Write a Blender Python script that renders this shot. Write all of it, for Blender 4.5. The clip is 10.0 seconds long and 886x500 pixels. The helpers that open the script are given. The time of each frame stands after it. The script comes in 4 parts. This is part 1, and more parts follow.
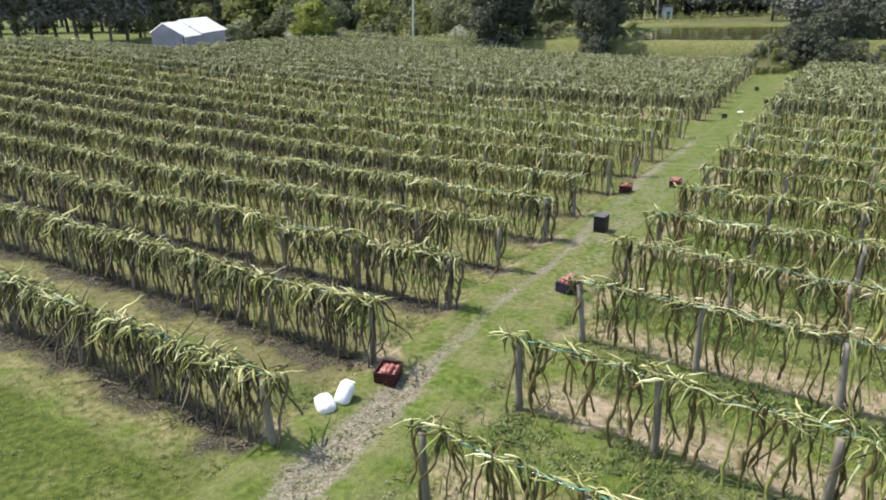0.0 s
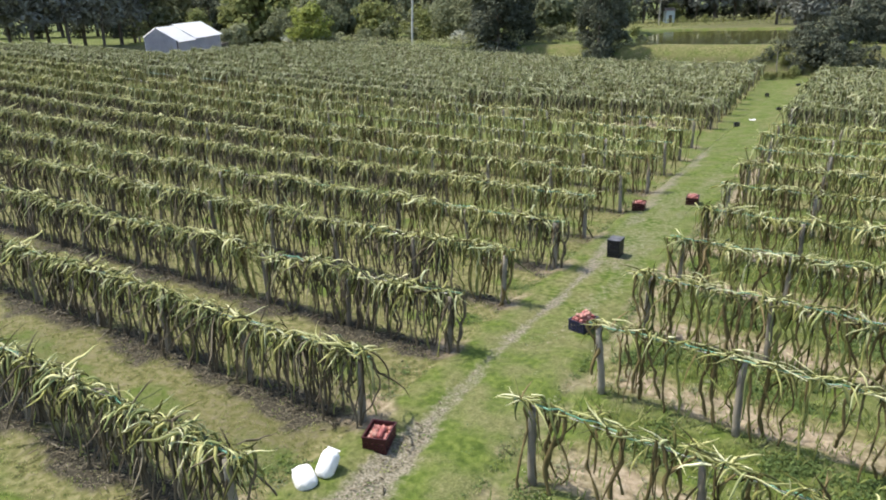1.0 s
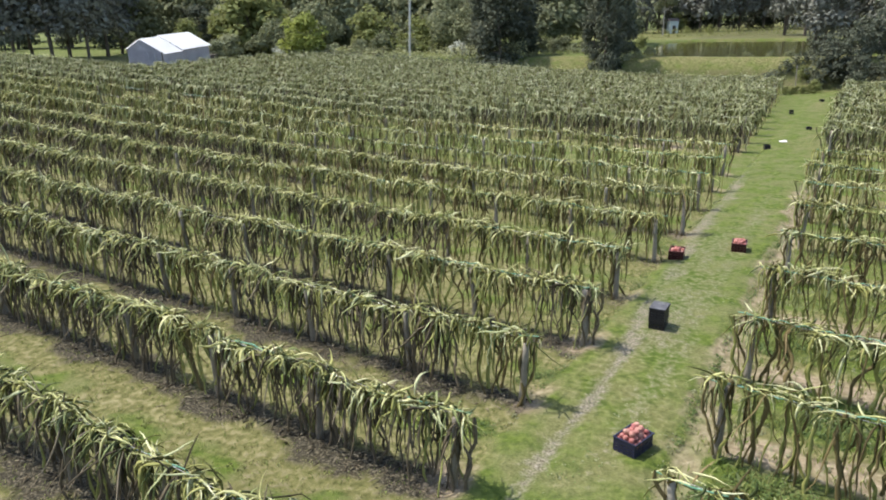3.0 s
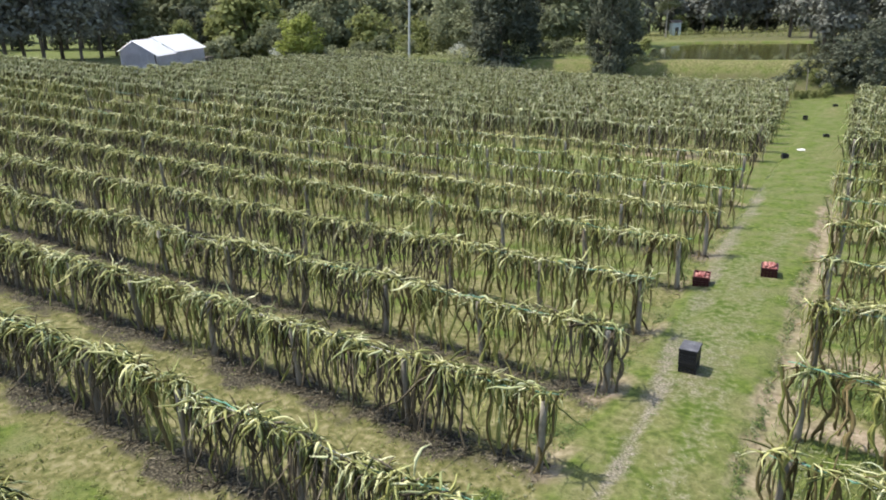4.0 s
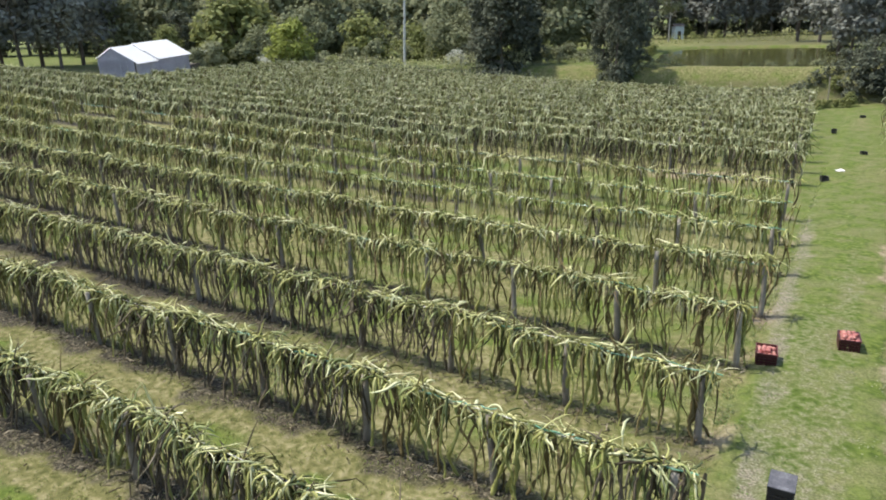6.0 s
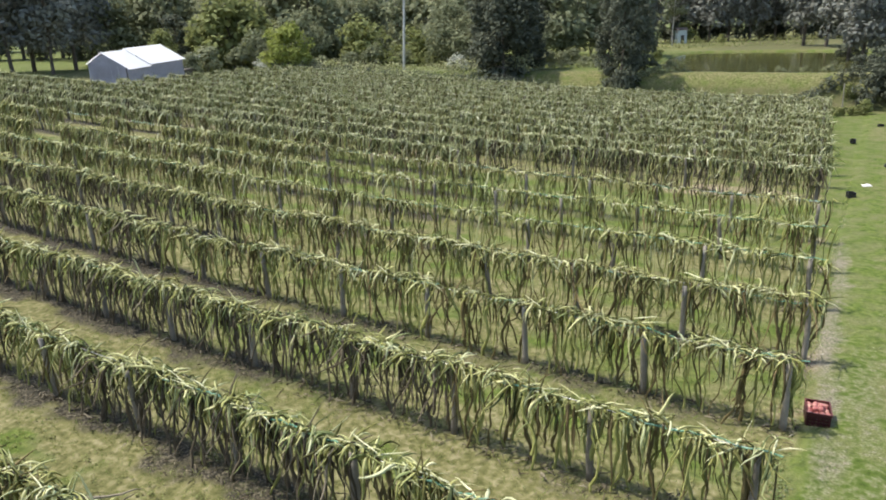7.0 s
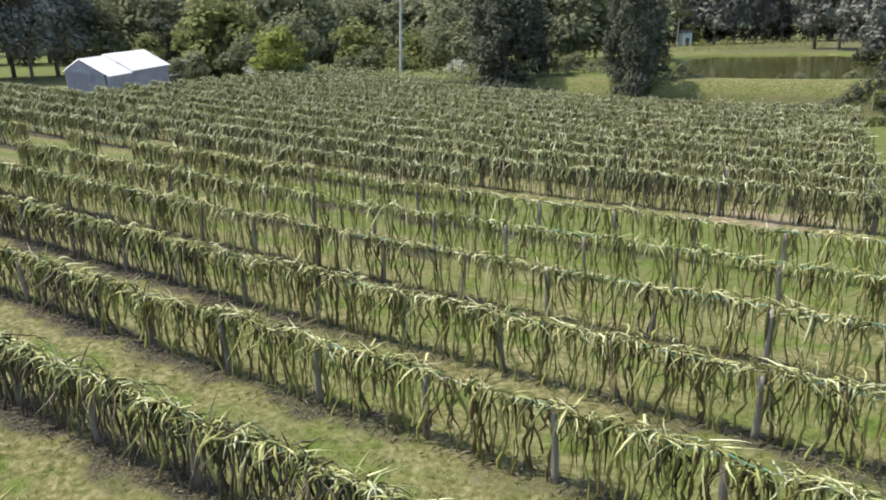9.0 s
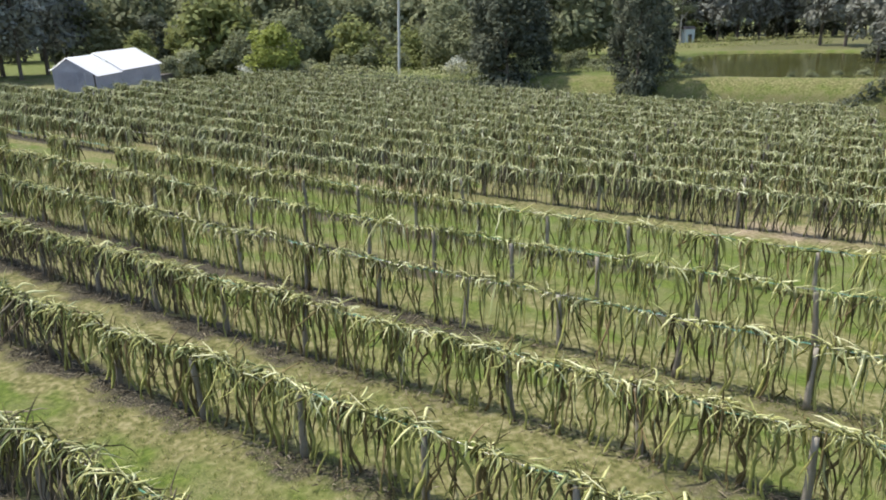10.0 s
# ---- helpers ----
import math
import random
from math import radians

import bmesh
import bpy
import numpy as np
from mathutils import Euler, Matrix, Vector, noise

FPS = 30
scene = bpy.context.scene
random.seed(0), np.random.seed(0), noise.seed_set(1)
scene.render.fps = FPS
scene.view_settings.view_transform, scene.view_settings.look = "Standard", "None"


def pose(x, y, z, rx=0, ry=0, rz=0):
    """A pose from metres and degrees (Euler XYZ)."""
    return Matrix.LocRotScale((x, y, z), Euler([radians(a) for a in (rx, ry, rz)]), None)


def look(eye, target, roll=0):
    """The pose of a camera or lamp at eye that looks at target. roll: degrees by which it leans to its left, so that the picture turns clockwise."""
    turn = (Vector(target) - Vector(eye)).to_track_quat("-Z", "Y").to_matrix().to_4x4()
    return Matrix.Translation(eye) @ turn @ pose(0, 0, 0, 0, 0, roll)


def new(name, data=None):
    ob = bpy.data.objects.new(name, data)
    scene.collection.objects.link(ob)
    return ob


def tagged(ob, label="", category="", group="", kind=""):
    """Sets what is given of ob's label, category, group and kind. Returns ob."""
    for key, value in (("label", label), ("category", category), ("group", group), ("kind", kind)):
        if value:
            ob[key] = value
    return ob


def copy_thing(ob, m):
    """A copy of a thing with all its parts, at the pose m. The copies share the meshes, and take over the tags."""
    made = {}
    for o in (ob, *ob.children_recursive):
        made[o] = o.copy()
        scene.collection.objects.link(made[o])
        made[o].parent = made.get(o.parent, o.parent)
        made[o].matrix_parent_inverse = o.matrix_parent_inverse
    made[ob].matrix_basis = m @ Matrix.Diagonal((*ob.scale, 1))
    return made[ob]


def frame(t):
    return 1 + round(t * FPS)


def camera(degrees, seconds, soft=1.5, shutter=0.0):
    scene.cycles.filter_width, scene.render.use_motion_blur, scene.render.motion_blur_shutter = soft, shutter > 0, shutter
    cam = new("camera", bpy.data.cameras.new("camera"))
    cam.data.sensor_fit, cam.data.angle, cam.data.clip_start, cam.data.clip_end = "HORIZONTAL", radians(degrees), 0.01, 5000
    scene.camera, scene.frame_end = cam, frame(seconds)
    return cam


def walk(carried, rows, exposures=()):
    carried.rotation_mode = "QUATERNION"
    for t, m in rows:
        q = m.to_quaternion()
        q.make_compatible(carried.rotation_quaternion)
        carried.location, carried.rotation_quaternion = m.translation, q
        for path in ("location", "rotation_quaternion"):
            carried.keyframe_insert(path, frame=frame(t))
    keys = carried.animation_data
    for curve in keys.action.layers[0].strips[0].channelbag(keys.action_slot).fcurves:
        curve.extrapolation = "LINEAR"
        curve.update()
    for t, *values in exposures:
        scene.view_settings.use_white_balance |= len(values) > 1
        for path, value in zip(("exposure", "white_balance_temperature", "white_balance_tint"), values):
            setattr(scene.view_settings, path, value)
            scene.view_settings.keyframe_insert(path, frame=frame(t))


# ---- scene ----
cam = camera(64.2, 10.0, soft=1.92)
PATH = [
    (0, (8.33, -15.953, 6.868), (7.328, -14.35, 6.214), -1.7),
    (0.5, (7.836, -15.101, 6.872), (6.832, -13.498, 6.223), -1.8),
    (1, (7.314, -14.27, 6.894), (6.311, -12.665, 6.249), -1.8),
    (1.5, (6.781, -13.381, 6.904), (5.778, -11.773, 6.266), -1.8),
    (2, (6.237, -12.48, 6.912), (5.233, -10.87, 6.281), -1.8),
    (2.5, (5.653, -11.564, 6.914), (4.65, -9.951, 6.289), -1.8),
    (4, (4.022, -9.12, 6.973), (3.02, -7.503, 6.355), -1.7),
    (4.5, (3.498, -8.221, 6.996), (2.497, -6.604, 6.378), -1.8),
    (5, (2.969, -7.296, 7.028), (1.968, -5.677, 6.412), -1.8),
    (5.5, (2.429, -6.45, 7.065), (1.431, -4.829, 6.452), -1.8),
    (7, (0.766, -3.832, 7.221), (-0.232, -2.206, 6.619), -1.8),
    (7.5, (0.199, -2.979, 7.261), (-0.799, -1.352, 6.664), -1.8),
    (8, (-0.345, -2.164, 7.335), (-1.341, -0.535, 6.739), -1.8),
    (8.5, (-0.867, -1.284, 7.365), (-1.864, 0.345, 6.77), -1.9),
    (9, (-1.376, -0.397, 7.38), (-2.371, 1.232, 6.783), -1.9),
    (9.5, (-1.872, 0.438, 7.406), (-2.867, 2.068, 6.81), -2.0),
    (10, (-2.369, 1.208, 7.501), (-3.361, 2.835, 6.894), -2.0),
]
walk(cam, [(t, look(eye, target, roll)) for t, eye, target, roll in PATH])

# ---------- light ----------
SUN_AZ, SUN_EL = radians(-100), radians(63)      # azimuth from +y towards +x
to_sun = Vector((math.sin(SUN_AZ) * math.cos(SUN_EL), math.cos(SUN_AZ) * math.cos(SUN_EL), math.sin(SUN_EL)))
world = bpy.data.worlds.new("sky")
scene.world = world
world.use_nodes = True
wn = world.node_tree
sky = wn.nodes.new("ShaderNodeTexSky")
sky.sky_type, sky.sun_disc = "NISHITA", False
sky.sun_elevation, sky.sun_rotation = SUN_EL, SUN_AZ
sky.air_density, sky.dust_density = 1.2, 2.0
wn.nodes["Background"].inputs[1].default_value = 0.175
wn.links.new(sky.outputs[0], wn.nodes["Background"].inputs[0])
sun = new("sun", bpy.data.lights.new("sun", "SUN"))
sun.data.energy, sun.data.angle, sun.data.color = 4.1, radians(0.6), (1.0, 0.95, 0.86)
sun.matrix_world = look(to_sun * 50, (0, 0, 0))
scene.view_settings.exposure = 0.65

# ---------- materials ----------
def material(name, colours, rough=0.8, scale=6.0, bump=0.3, island=0.0, leafy=0.0, metal=0.0, stain=0.35, spec=0.3, per_object=0.0):
    """Colours run along a ramp driven by two sizes of noise, by the mesh island and by the object."""
    m = bpy.data.materials.new(name)
    m.use_nodes = True
    nt, n = m.node_tree, m.node_tree.nodes
    bsdf = n["Principled BSDF"]
    co = n.new("ShaderNodeTexCoord")
    big, fine = n.new("ShaderNodeTexNoise"), n.new("ShaderNodeTexNoise")
    big.inputs["Scale"].default_value, fine.inputs["Scale"].default_value = scale * 0.15, scale
    big.inputs["Detail"].default_value, fine.inputs["Detail"].default_value = 3, 5
    for q in (big, fine):
        nt.links.new(co.outputs["Object"], q.inputs["Vector"])
    mix = n.new("ShaderNodeMath")
    mix.operation = "MULTIPLY_ADD"
    nt.links.new(fine.outputs["Fac"], mix.inputs[0])
    mix.inputs[1].default_value = stain
    add = n.new("ShaderNodeMath")
    add.operation = "MULTIPLY"
    nt.links.new(big.outputs["Fac"], add.inputs[0])
    add.inputs[1].default_value = 1 - stain
    nt.links.new(add.outputs[0], mix.inputs[2])
    value = mix.outputs[0]
    for amount, kind, out in ((island, "ShaderNodeNewGeometry", "Random Per Island"), (per_object, "ShaderNodeObjectInfo", "Random")):
        if amount:
            src, blend = n.new(kind), n.new("ShaderNodeMix")
            blend.inputs[0].default_value = amount
            nt.links.new(value, blend.inputs[2])
            nt.links.new(src.outputs[out], blend.inputs[3])
            value = blend.outputs[0]
    ramp = n.new("ShaderNodeValToRGB")
    el = ramp.color_ramp.elements
    spread = 0.28 if not (island or per_object) else 0.12
    while len(el) < len(colours):
        el.new(0.5)
    for i, c in enumerate(colours):
        el[i].position = spread + (1 - 2 * spread) * i / max(1, len(colours) - 1)
        el[i].color = (*c, 1)
    nt.links.new(value, ramp.inputs[0])
    nt.links.new(ramp.outputs[0], bsdf.inputs["Base Color"])
    bsdf.inputs["Roughness"].default_value = rough
    bsdf.inputs["Metallic"].default_value = metal
    bsdf.inputs["Specular IOR Level"].default_value = spec
    if bump:
        bp = n.new("ShaderNodeBump")
        bp.inputs["Strength"].default_value, bp.inputs["Distance"].default_value = bump, 0.02
        nt.links.new(fine.outputs["Fac"], bp.inputs["Height"])
        nt.links.new(bp.outputs[0], bsdf.inputs["Normal"])
    if leafy:
        tr, sh = n.new("ShaderNodeBsdfTranslucent"), n.new("ShaderNodeMixShader")
        nt.links.new(ramp.outputs[0], tr.inputs[0])
        sh.inputs[0].default_value = leafy
        nt.links.new(bsdf.outputs[0], sh.inputs[1])
        nt.links.new(tr.outputs[0], sh.inputs[2])
        nt.links.new(sh.outputs[0], n["Material Output"].inputs[0])
    return m

STEM = material("green_cactus_stem", [(0.062, 0.058, 0.02), (0.17, 0.168, 0.05), (0.33, 0.33, 0.108), (0.51, 0.50, 0.20), (0.70, 0.68, 0.39)], 0.65, 9, 0.2, island=0.85, leafy=0.28, spec=0.2)
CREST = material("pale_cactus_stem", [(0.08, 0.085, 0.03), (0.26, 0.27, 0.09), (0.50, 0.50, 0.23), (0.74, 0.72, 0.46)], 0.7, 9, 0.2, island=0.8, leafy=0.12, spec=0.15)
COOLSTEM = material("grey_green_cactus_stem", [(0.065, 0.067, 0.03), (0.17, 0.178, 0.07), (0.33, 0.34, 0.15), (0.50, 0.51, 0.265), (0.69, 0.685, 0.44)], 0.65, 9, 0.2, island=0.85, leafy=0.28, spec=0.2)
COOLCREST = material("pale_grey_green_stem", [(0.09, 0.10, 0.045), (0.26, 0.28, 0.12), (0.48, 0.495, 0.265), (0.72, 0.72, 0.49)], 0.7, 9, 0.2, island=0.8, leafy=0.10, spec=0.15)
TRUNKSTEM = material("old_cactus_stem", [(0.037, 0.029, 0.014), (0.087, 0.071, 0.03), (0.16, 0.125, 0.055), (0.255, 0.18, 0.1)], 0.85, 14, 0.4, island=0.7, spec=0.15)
GREENSTEM = material("fresh_cactus_stem", [(0.045, 0.058, 0.022), (0.115, 0.145, 0.05), (0.225, 0.26, 0.095), (0.37, 0.40, 0.185), (0.60, 0.61, 0.38)], 0.6, 9, 0.2, island=0.85, leafy=0.26, spec=0.25)
OLIVESTEM = material("olive_cactus_stem", [(0.095, 0.10, 0.028), (0.19, 0.195, 0.053), (0.31, 0.315, 0.098), (0.43, 0.42, 0.16)], 0.7, 12, 0.3, island=0.5)
WOOD = material("weathered_post_wood", [(0.09, 0.076, 0.056), (0.225, 0.198, 0.158), (0.38, 0.34, 0.285)], 0.95, 11, 0.7, per_object=0.3)
WIRE = material("galvanised_wire", [(0.3, 0.3, 0.3), (0.45, 0.45, 0.44)], 0.4, 20, 0.0, metal=0.8)
TWINE = material("green_plastic_twine", [(0.06, 0.19, 0.12), (0.13, 0.30, 0.20), (0.30, 0.42, 0.31)], 0.6, 9, 0.1)
BARK = material("bark", [(0.05, 0.04, 0.03), (0.11, 0.09, 0.07), (0.17, 0.15, 0.12)], 0.95, 5, 0.6)
PALEBARK = material("pale_bark", [(0.22, 0.2, 0.17), (0.36, 0.33, 0.29), (0.5, 0.47, 0.42)], 0.95, 5, 0.5)
LEAFDARK = material("dark_foliage", [(0.115, 0.12, 0.107), (0.195, 0.20, 0.17), (0.31, 0.315, 0.26)], 0.9, 0.8, 0, per_object=0.3, island=0.5, leafy=0.25)
LEAFEVER = material("evergreen_foliage", [(0.06, 0.07, 0.052), (0.11, 0.12, 0.085), (0.185, 0.195, 0.145)], 0.95, 0.8, 0, per_object=0.2, island=0.5, leafy=0.25, spec=0.1)
LEAFMID = material("green_foliage", [(0.11, 0.125, 0.07), (0.20, 0.215, 0.12), (0.31, 0.32, 0.19)], 0.9, 0.8, 0, per_object=0.3, island=0.5, leafy=0.35)
LEAFLIGHT = material("yellow_green_foliage", [(0.14, 0.16, 0.055), (0.225, 0.245, 0.09), (0.32, 0.33, 0.145)], 0.9, 0.8, 0, per_object=0.3, island=0.5, leafy=0.4)
LEAFLITTOP = material("lit_hedge_top_foliage", [(0.25, 0.27, 0.13), (0.38, 0.39, 0.21), (0.52, 0.51, 0.32)], 0.9, 0.8, 0, island=0.5, leafy=0.3)
LEAFLIME = material("lime_foliage", [(0.17, 0.205, 0.045), (0.25, 0.285, 0.07), (0.33, 0.36, 0.11)], 0.9, 0.8, 0, island=0.5, leafy=0.45)
BLADE = material("grass_blade", [(0.13, 0.18, 0.04), (0.19, 0.24, 0.06), (0.27, 0.30, 0.10), (0.38, 0.36, 0.17)], 0.7, 0.4, 0, island=0.6, leafy=0.3)
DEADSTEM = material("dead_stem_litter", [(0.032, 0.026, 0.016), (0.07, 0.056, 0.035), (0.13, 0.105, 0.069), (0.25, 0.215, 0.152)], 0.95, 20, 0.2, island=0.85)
WEED = material("lush_weed_leaf", [(0.045, 0.075, 0.02), (0.085, 0.13, 0.035), (0.15, 0.20, 0.06)], 0.7, 1.5, 0, island=0.6, leafy=0.3)
PEBBLE = material("grey_pebble", [(0.12, 0.11, 0.09), (0.21, 0.195, 0.165), (0.32, 0.30, 0.26)], 0.9, 20, 0.3, island=0.7)
PLASTIC_BLACK = material("black_crate_plastic", [(0.012, 0.012, 0.015), (0.022, 0.022, 0.026)], 0.5, 12, 0.05)
PLASTIC_DUSTY = material("dusty_black_lid", [(0.035, 0.035, 0.042), (0.085, 0.085, 0.095), (0.19, 0.19, 0.20)], 0.7, 26, 0.2)
PLASTIC_MAROON = material("maroon_crate_plastic", [(0.035, 0.009, 0.011), (0.065, 0.014, 0.016)], 0.45, 12, 0.05)
PLASTIC_NAVY = material("navy_crate_plastic", [(0.014, 0.015, 0.034), (0.026, 0.029, 0.06)], 0.45, 12, 0.05)
PLASTIC_RED = material("red_crate_plastic", [(0.065, 0.018, 0.016), (0.105, 0.028, 0.024)], 0.45, 12, 0.05)
FRUIT = material("dragon_fruit_skin", [(0.19, 0.04, 0.04), (0.30, 0.09, 0.08), (0.37, 0.165, 0.135), (0.41, 0.28, 0.205)], 0.4, 12, 0.15, per_object=0.4)
SACK = material("white_woven_sack", [(0.70, 0.69, 0.66), (0.82, 0.82, 0.80)], 0.8, 40, 0.25)
ROOF = material("white_roof_sheet", [(0.90, 0.90, 0.90), (0.95, 0.95, 0.95)], 0.5, 3, 0.03, spec=0.4)
SHEDWALL = material("grey_blue_sheet_wall", [(0.36, 0.36, 0.43), (0.47, 0.47, 0.54), (0.56, 0.56, 0.62)], 0.6, 3, 0.1)
DARKWOOD = material("dark_door_wood", [(0.04, 0.035, 0.03), (0.08, 0.07, 0.06)], 0.8, 8, 0.2)
POLEMAT = material("concrete_pole", [(0.42, 0.41, 0.38), (0.56, 0.55, 0.52)], 0.9, 6, 0.2)
CABLE = material("black_cable", [(0.02, 0.02, 0.02), (0.05, 0.05, 0.05)], 0.6, 4, 0)
WHITEWALL = material("white_house_wall", [(0.36, 0.42, 0.43), (0.48, 0.54, 0.55)], 0.8, 3, 0.1)
TILES = material("brown_roof_tiles", [(0.06, 0.05, 0.045), (0.10, 0.085, 0.07)], 0.9, 5, 0.3)
WATER = material("murky_pond_water", [(0.06, 0.066, 0.018), (0.09, 0.092, 0.03)], 0.07, 0.3, 0.03, spec=0.3)
FLOWER = material("white_blossom", [(0.4, 0.42, 0.33), (0.62, 0.62, 0.55)], 0.7, 3, 0, island=0.5)

# ---------- mesh makers ----------
def quads(name, verts, quad, mat, smooth=False):
    """A mesh from numpy arrays of vertices and of quads."""
    me = bpy.data.meshes.new(name)
    nv, nq = len(verts), len(quad)
    me.vertices.add(nv)
    me.vertices.foreach_set("co", np.ascontiguousarray(verts, np.float32).ravel())
    me.loops.add(nq * 4)
    me.loops.foreach_set("vertex_index", np.ascontiguousarray(quad, np.int32).ravel())
    me.polygons.add(nq)
    me.polygons.foreach_set("loop_start", np.arange(0, nq * 4, 4, dtype=np.int32))
    if smooth:
        me.polygons.foreach_set("use_smooth", np.ones(nq, bool))
    me.materials.append(mat)
    me.update(calc_edges=True)
    me.validate()
    return me

def tubes(lines, radii, sides=3, rng=None, flat=1.0):
    """Many tubes at once: lines (n, s, 3), radii (n, s). Returns vertices and quads."""
    n, s, _ = lines.shape
    tan = np.gradient(lines, axis=1)
    tan /= np.linalg.norm(tan, axis=2, keepdims=True) + 1e-9
    ref = np.tile(np.array([0.31, 0.87, 0.38]), (n, 1))
    if rng is not None:
        ref = rng.normal(size=(n, 3))
    ref = np.repeat(ref[:, None, :], s, 1)
    a = np.cross(tan, ref)
    a /= np.linalg.norm(a, axis=2, keepdims=True) + 1e-9
    b = np.cross(tan, a) * flat
    ang = np.arange(sides) * 2 * math.pi / sides
    v = lines[:, :, None, :] + radii[:, :, None, None] * (a[:, :, None, :] * np.cos(ang)[None, None, :, None] + b[:, :, None, :] * np.sin(ang)[None, None, :, None])
    idx = np.arange(n * s * sides).reshape(n, s, sides)
    nxt = np.roll(idx, -1, axis=2)
    f = np.stack([idx[:, :-1], nxt[:, :-1], nxt[:, 1:], idx[:, 1:]], axis=-1).reshape(-1, 4)
    return v.reshape(-1, 3), f

def join(*pairs):
    vs, fs, k = [], [], 0
    for v, f in pairs:
        vs.append(v), fs.append(f + k)
        k += len(v)
    return np.concatenate(vs), np.concatenate(fs)

def part(name, bm, mat, parent, label=""):
    """One mesh object from a bmesh, or from a ready mesh, under a thing."""
    if isinstance(bm, bmesh.types.BMesh):
        me = bpy.data.meshes.new(name)
        bm.to_mesh(me)
        bm.free()
        me.materials.append(mat)
    else:
        me = bm
    ob = new(name, me)
    ob.parent = parent
    return tagged(ob, label)

def box(bm, x0, y0, z0, x1, y1, z1):
    vs = [bm.verts.new(p) for p in ((x0, y0, z0), (x1, y0, z0), (x1, y1, z0), (x0, y1, z0), (x0, y0, z1), (x1, y0, z1), (x1, y1, z1), (x0, y1, z1))]
    for f in ((3, 2, 1, 0), (4, 5, 6, 7), (0, 1, 5, 4), (1, 2, 6, 5), (2, 3, 7, 6), (3, 0, 4, 7)):
        bm.faces.new([vs[i] for i in f])

# ---------- the lie of the land ----------
def land(x, y):
    """Height of the ground: level near the path, rising gently towards the shed, with a terrace behind the field."""
    x, y = np.asarray(x, float), np.asarray(y, float)
    u = np.clip((-x - 12) / 4, -30, 40)
    rise = 0.2 * np.log1p(np.exp(u))
    rise = np.where(x < -75, np.minimum(rise, 3.4 + 0.01 * (-75 - x)), rise)
    step = np.clip((y - 59.4) / 3.8, 0, 1)
    rise = np.maximum(rise, 2.7 * step * step * (3 - 2 * step))
    return rise - 0.9 * np.clip((1.0 - pond_shape(x, y)) * 6, 0, 1)

def pond_shape(x, y):
    """Below 1 inside the pond."""
    return np.abs((x + 10.5 + 0.16 * (y - 87)) / 11.5) ** 4 + np.abs((y - 87) / 23.0) ** 4

def ground_z(x, y):
    return float(land(x, y))

ROW_SHIFT = (-0.05, -0.05, -0.08, -0.32, -0.5, -0.6, -0.46, -0.46, -0.26, -0.17, 0.0)   # the rows are not quite evenly set
ROW_LINES = [-8.95 + 3.06 * i + ROW_SHIFT[i] for i in range(11)] + [27.75 + 2.79 * i for i in range(11)] + [25.0]   # two blocks with a wide aisle between
ROWS = len(ROW_LINES)
ROW_ENDS = (0.55, 0.32, 0.30, 0.12, 0.24, 0.0, 0.06)   # the end posts by the track
def row_y(k, x):
    """The line of row k at x; the rows bend a little by the path."""
    y = ROW_LINES[k]
    if x > 1.7:
        return y - 0.10 * (x - 3.5)
    return y + 0.045 * min(8.0, max(0.0, -x))

def rut_x(y):
    """Middle line of the stony wheel track."""
    return np.interp(y, (-30, -9.8, -6.9, -2.9, 2.5, 6.8, 12.5, 17, 23, 28, 45), (4.6, 1.8, 1.4, 1.25, 1.15, 0.85, 0.56, 0.5, 0.38, 0.0, -1.1))

def smooth(a, b, v):
    t = np.clip((v - a) / (b - a), 0, 1)
    return t * t * (3 - 2 * t)

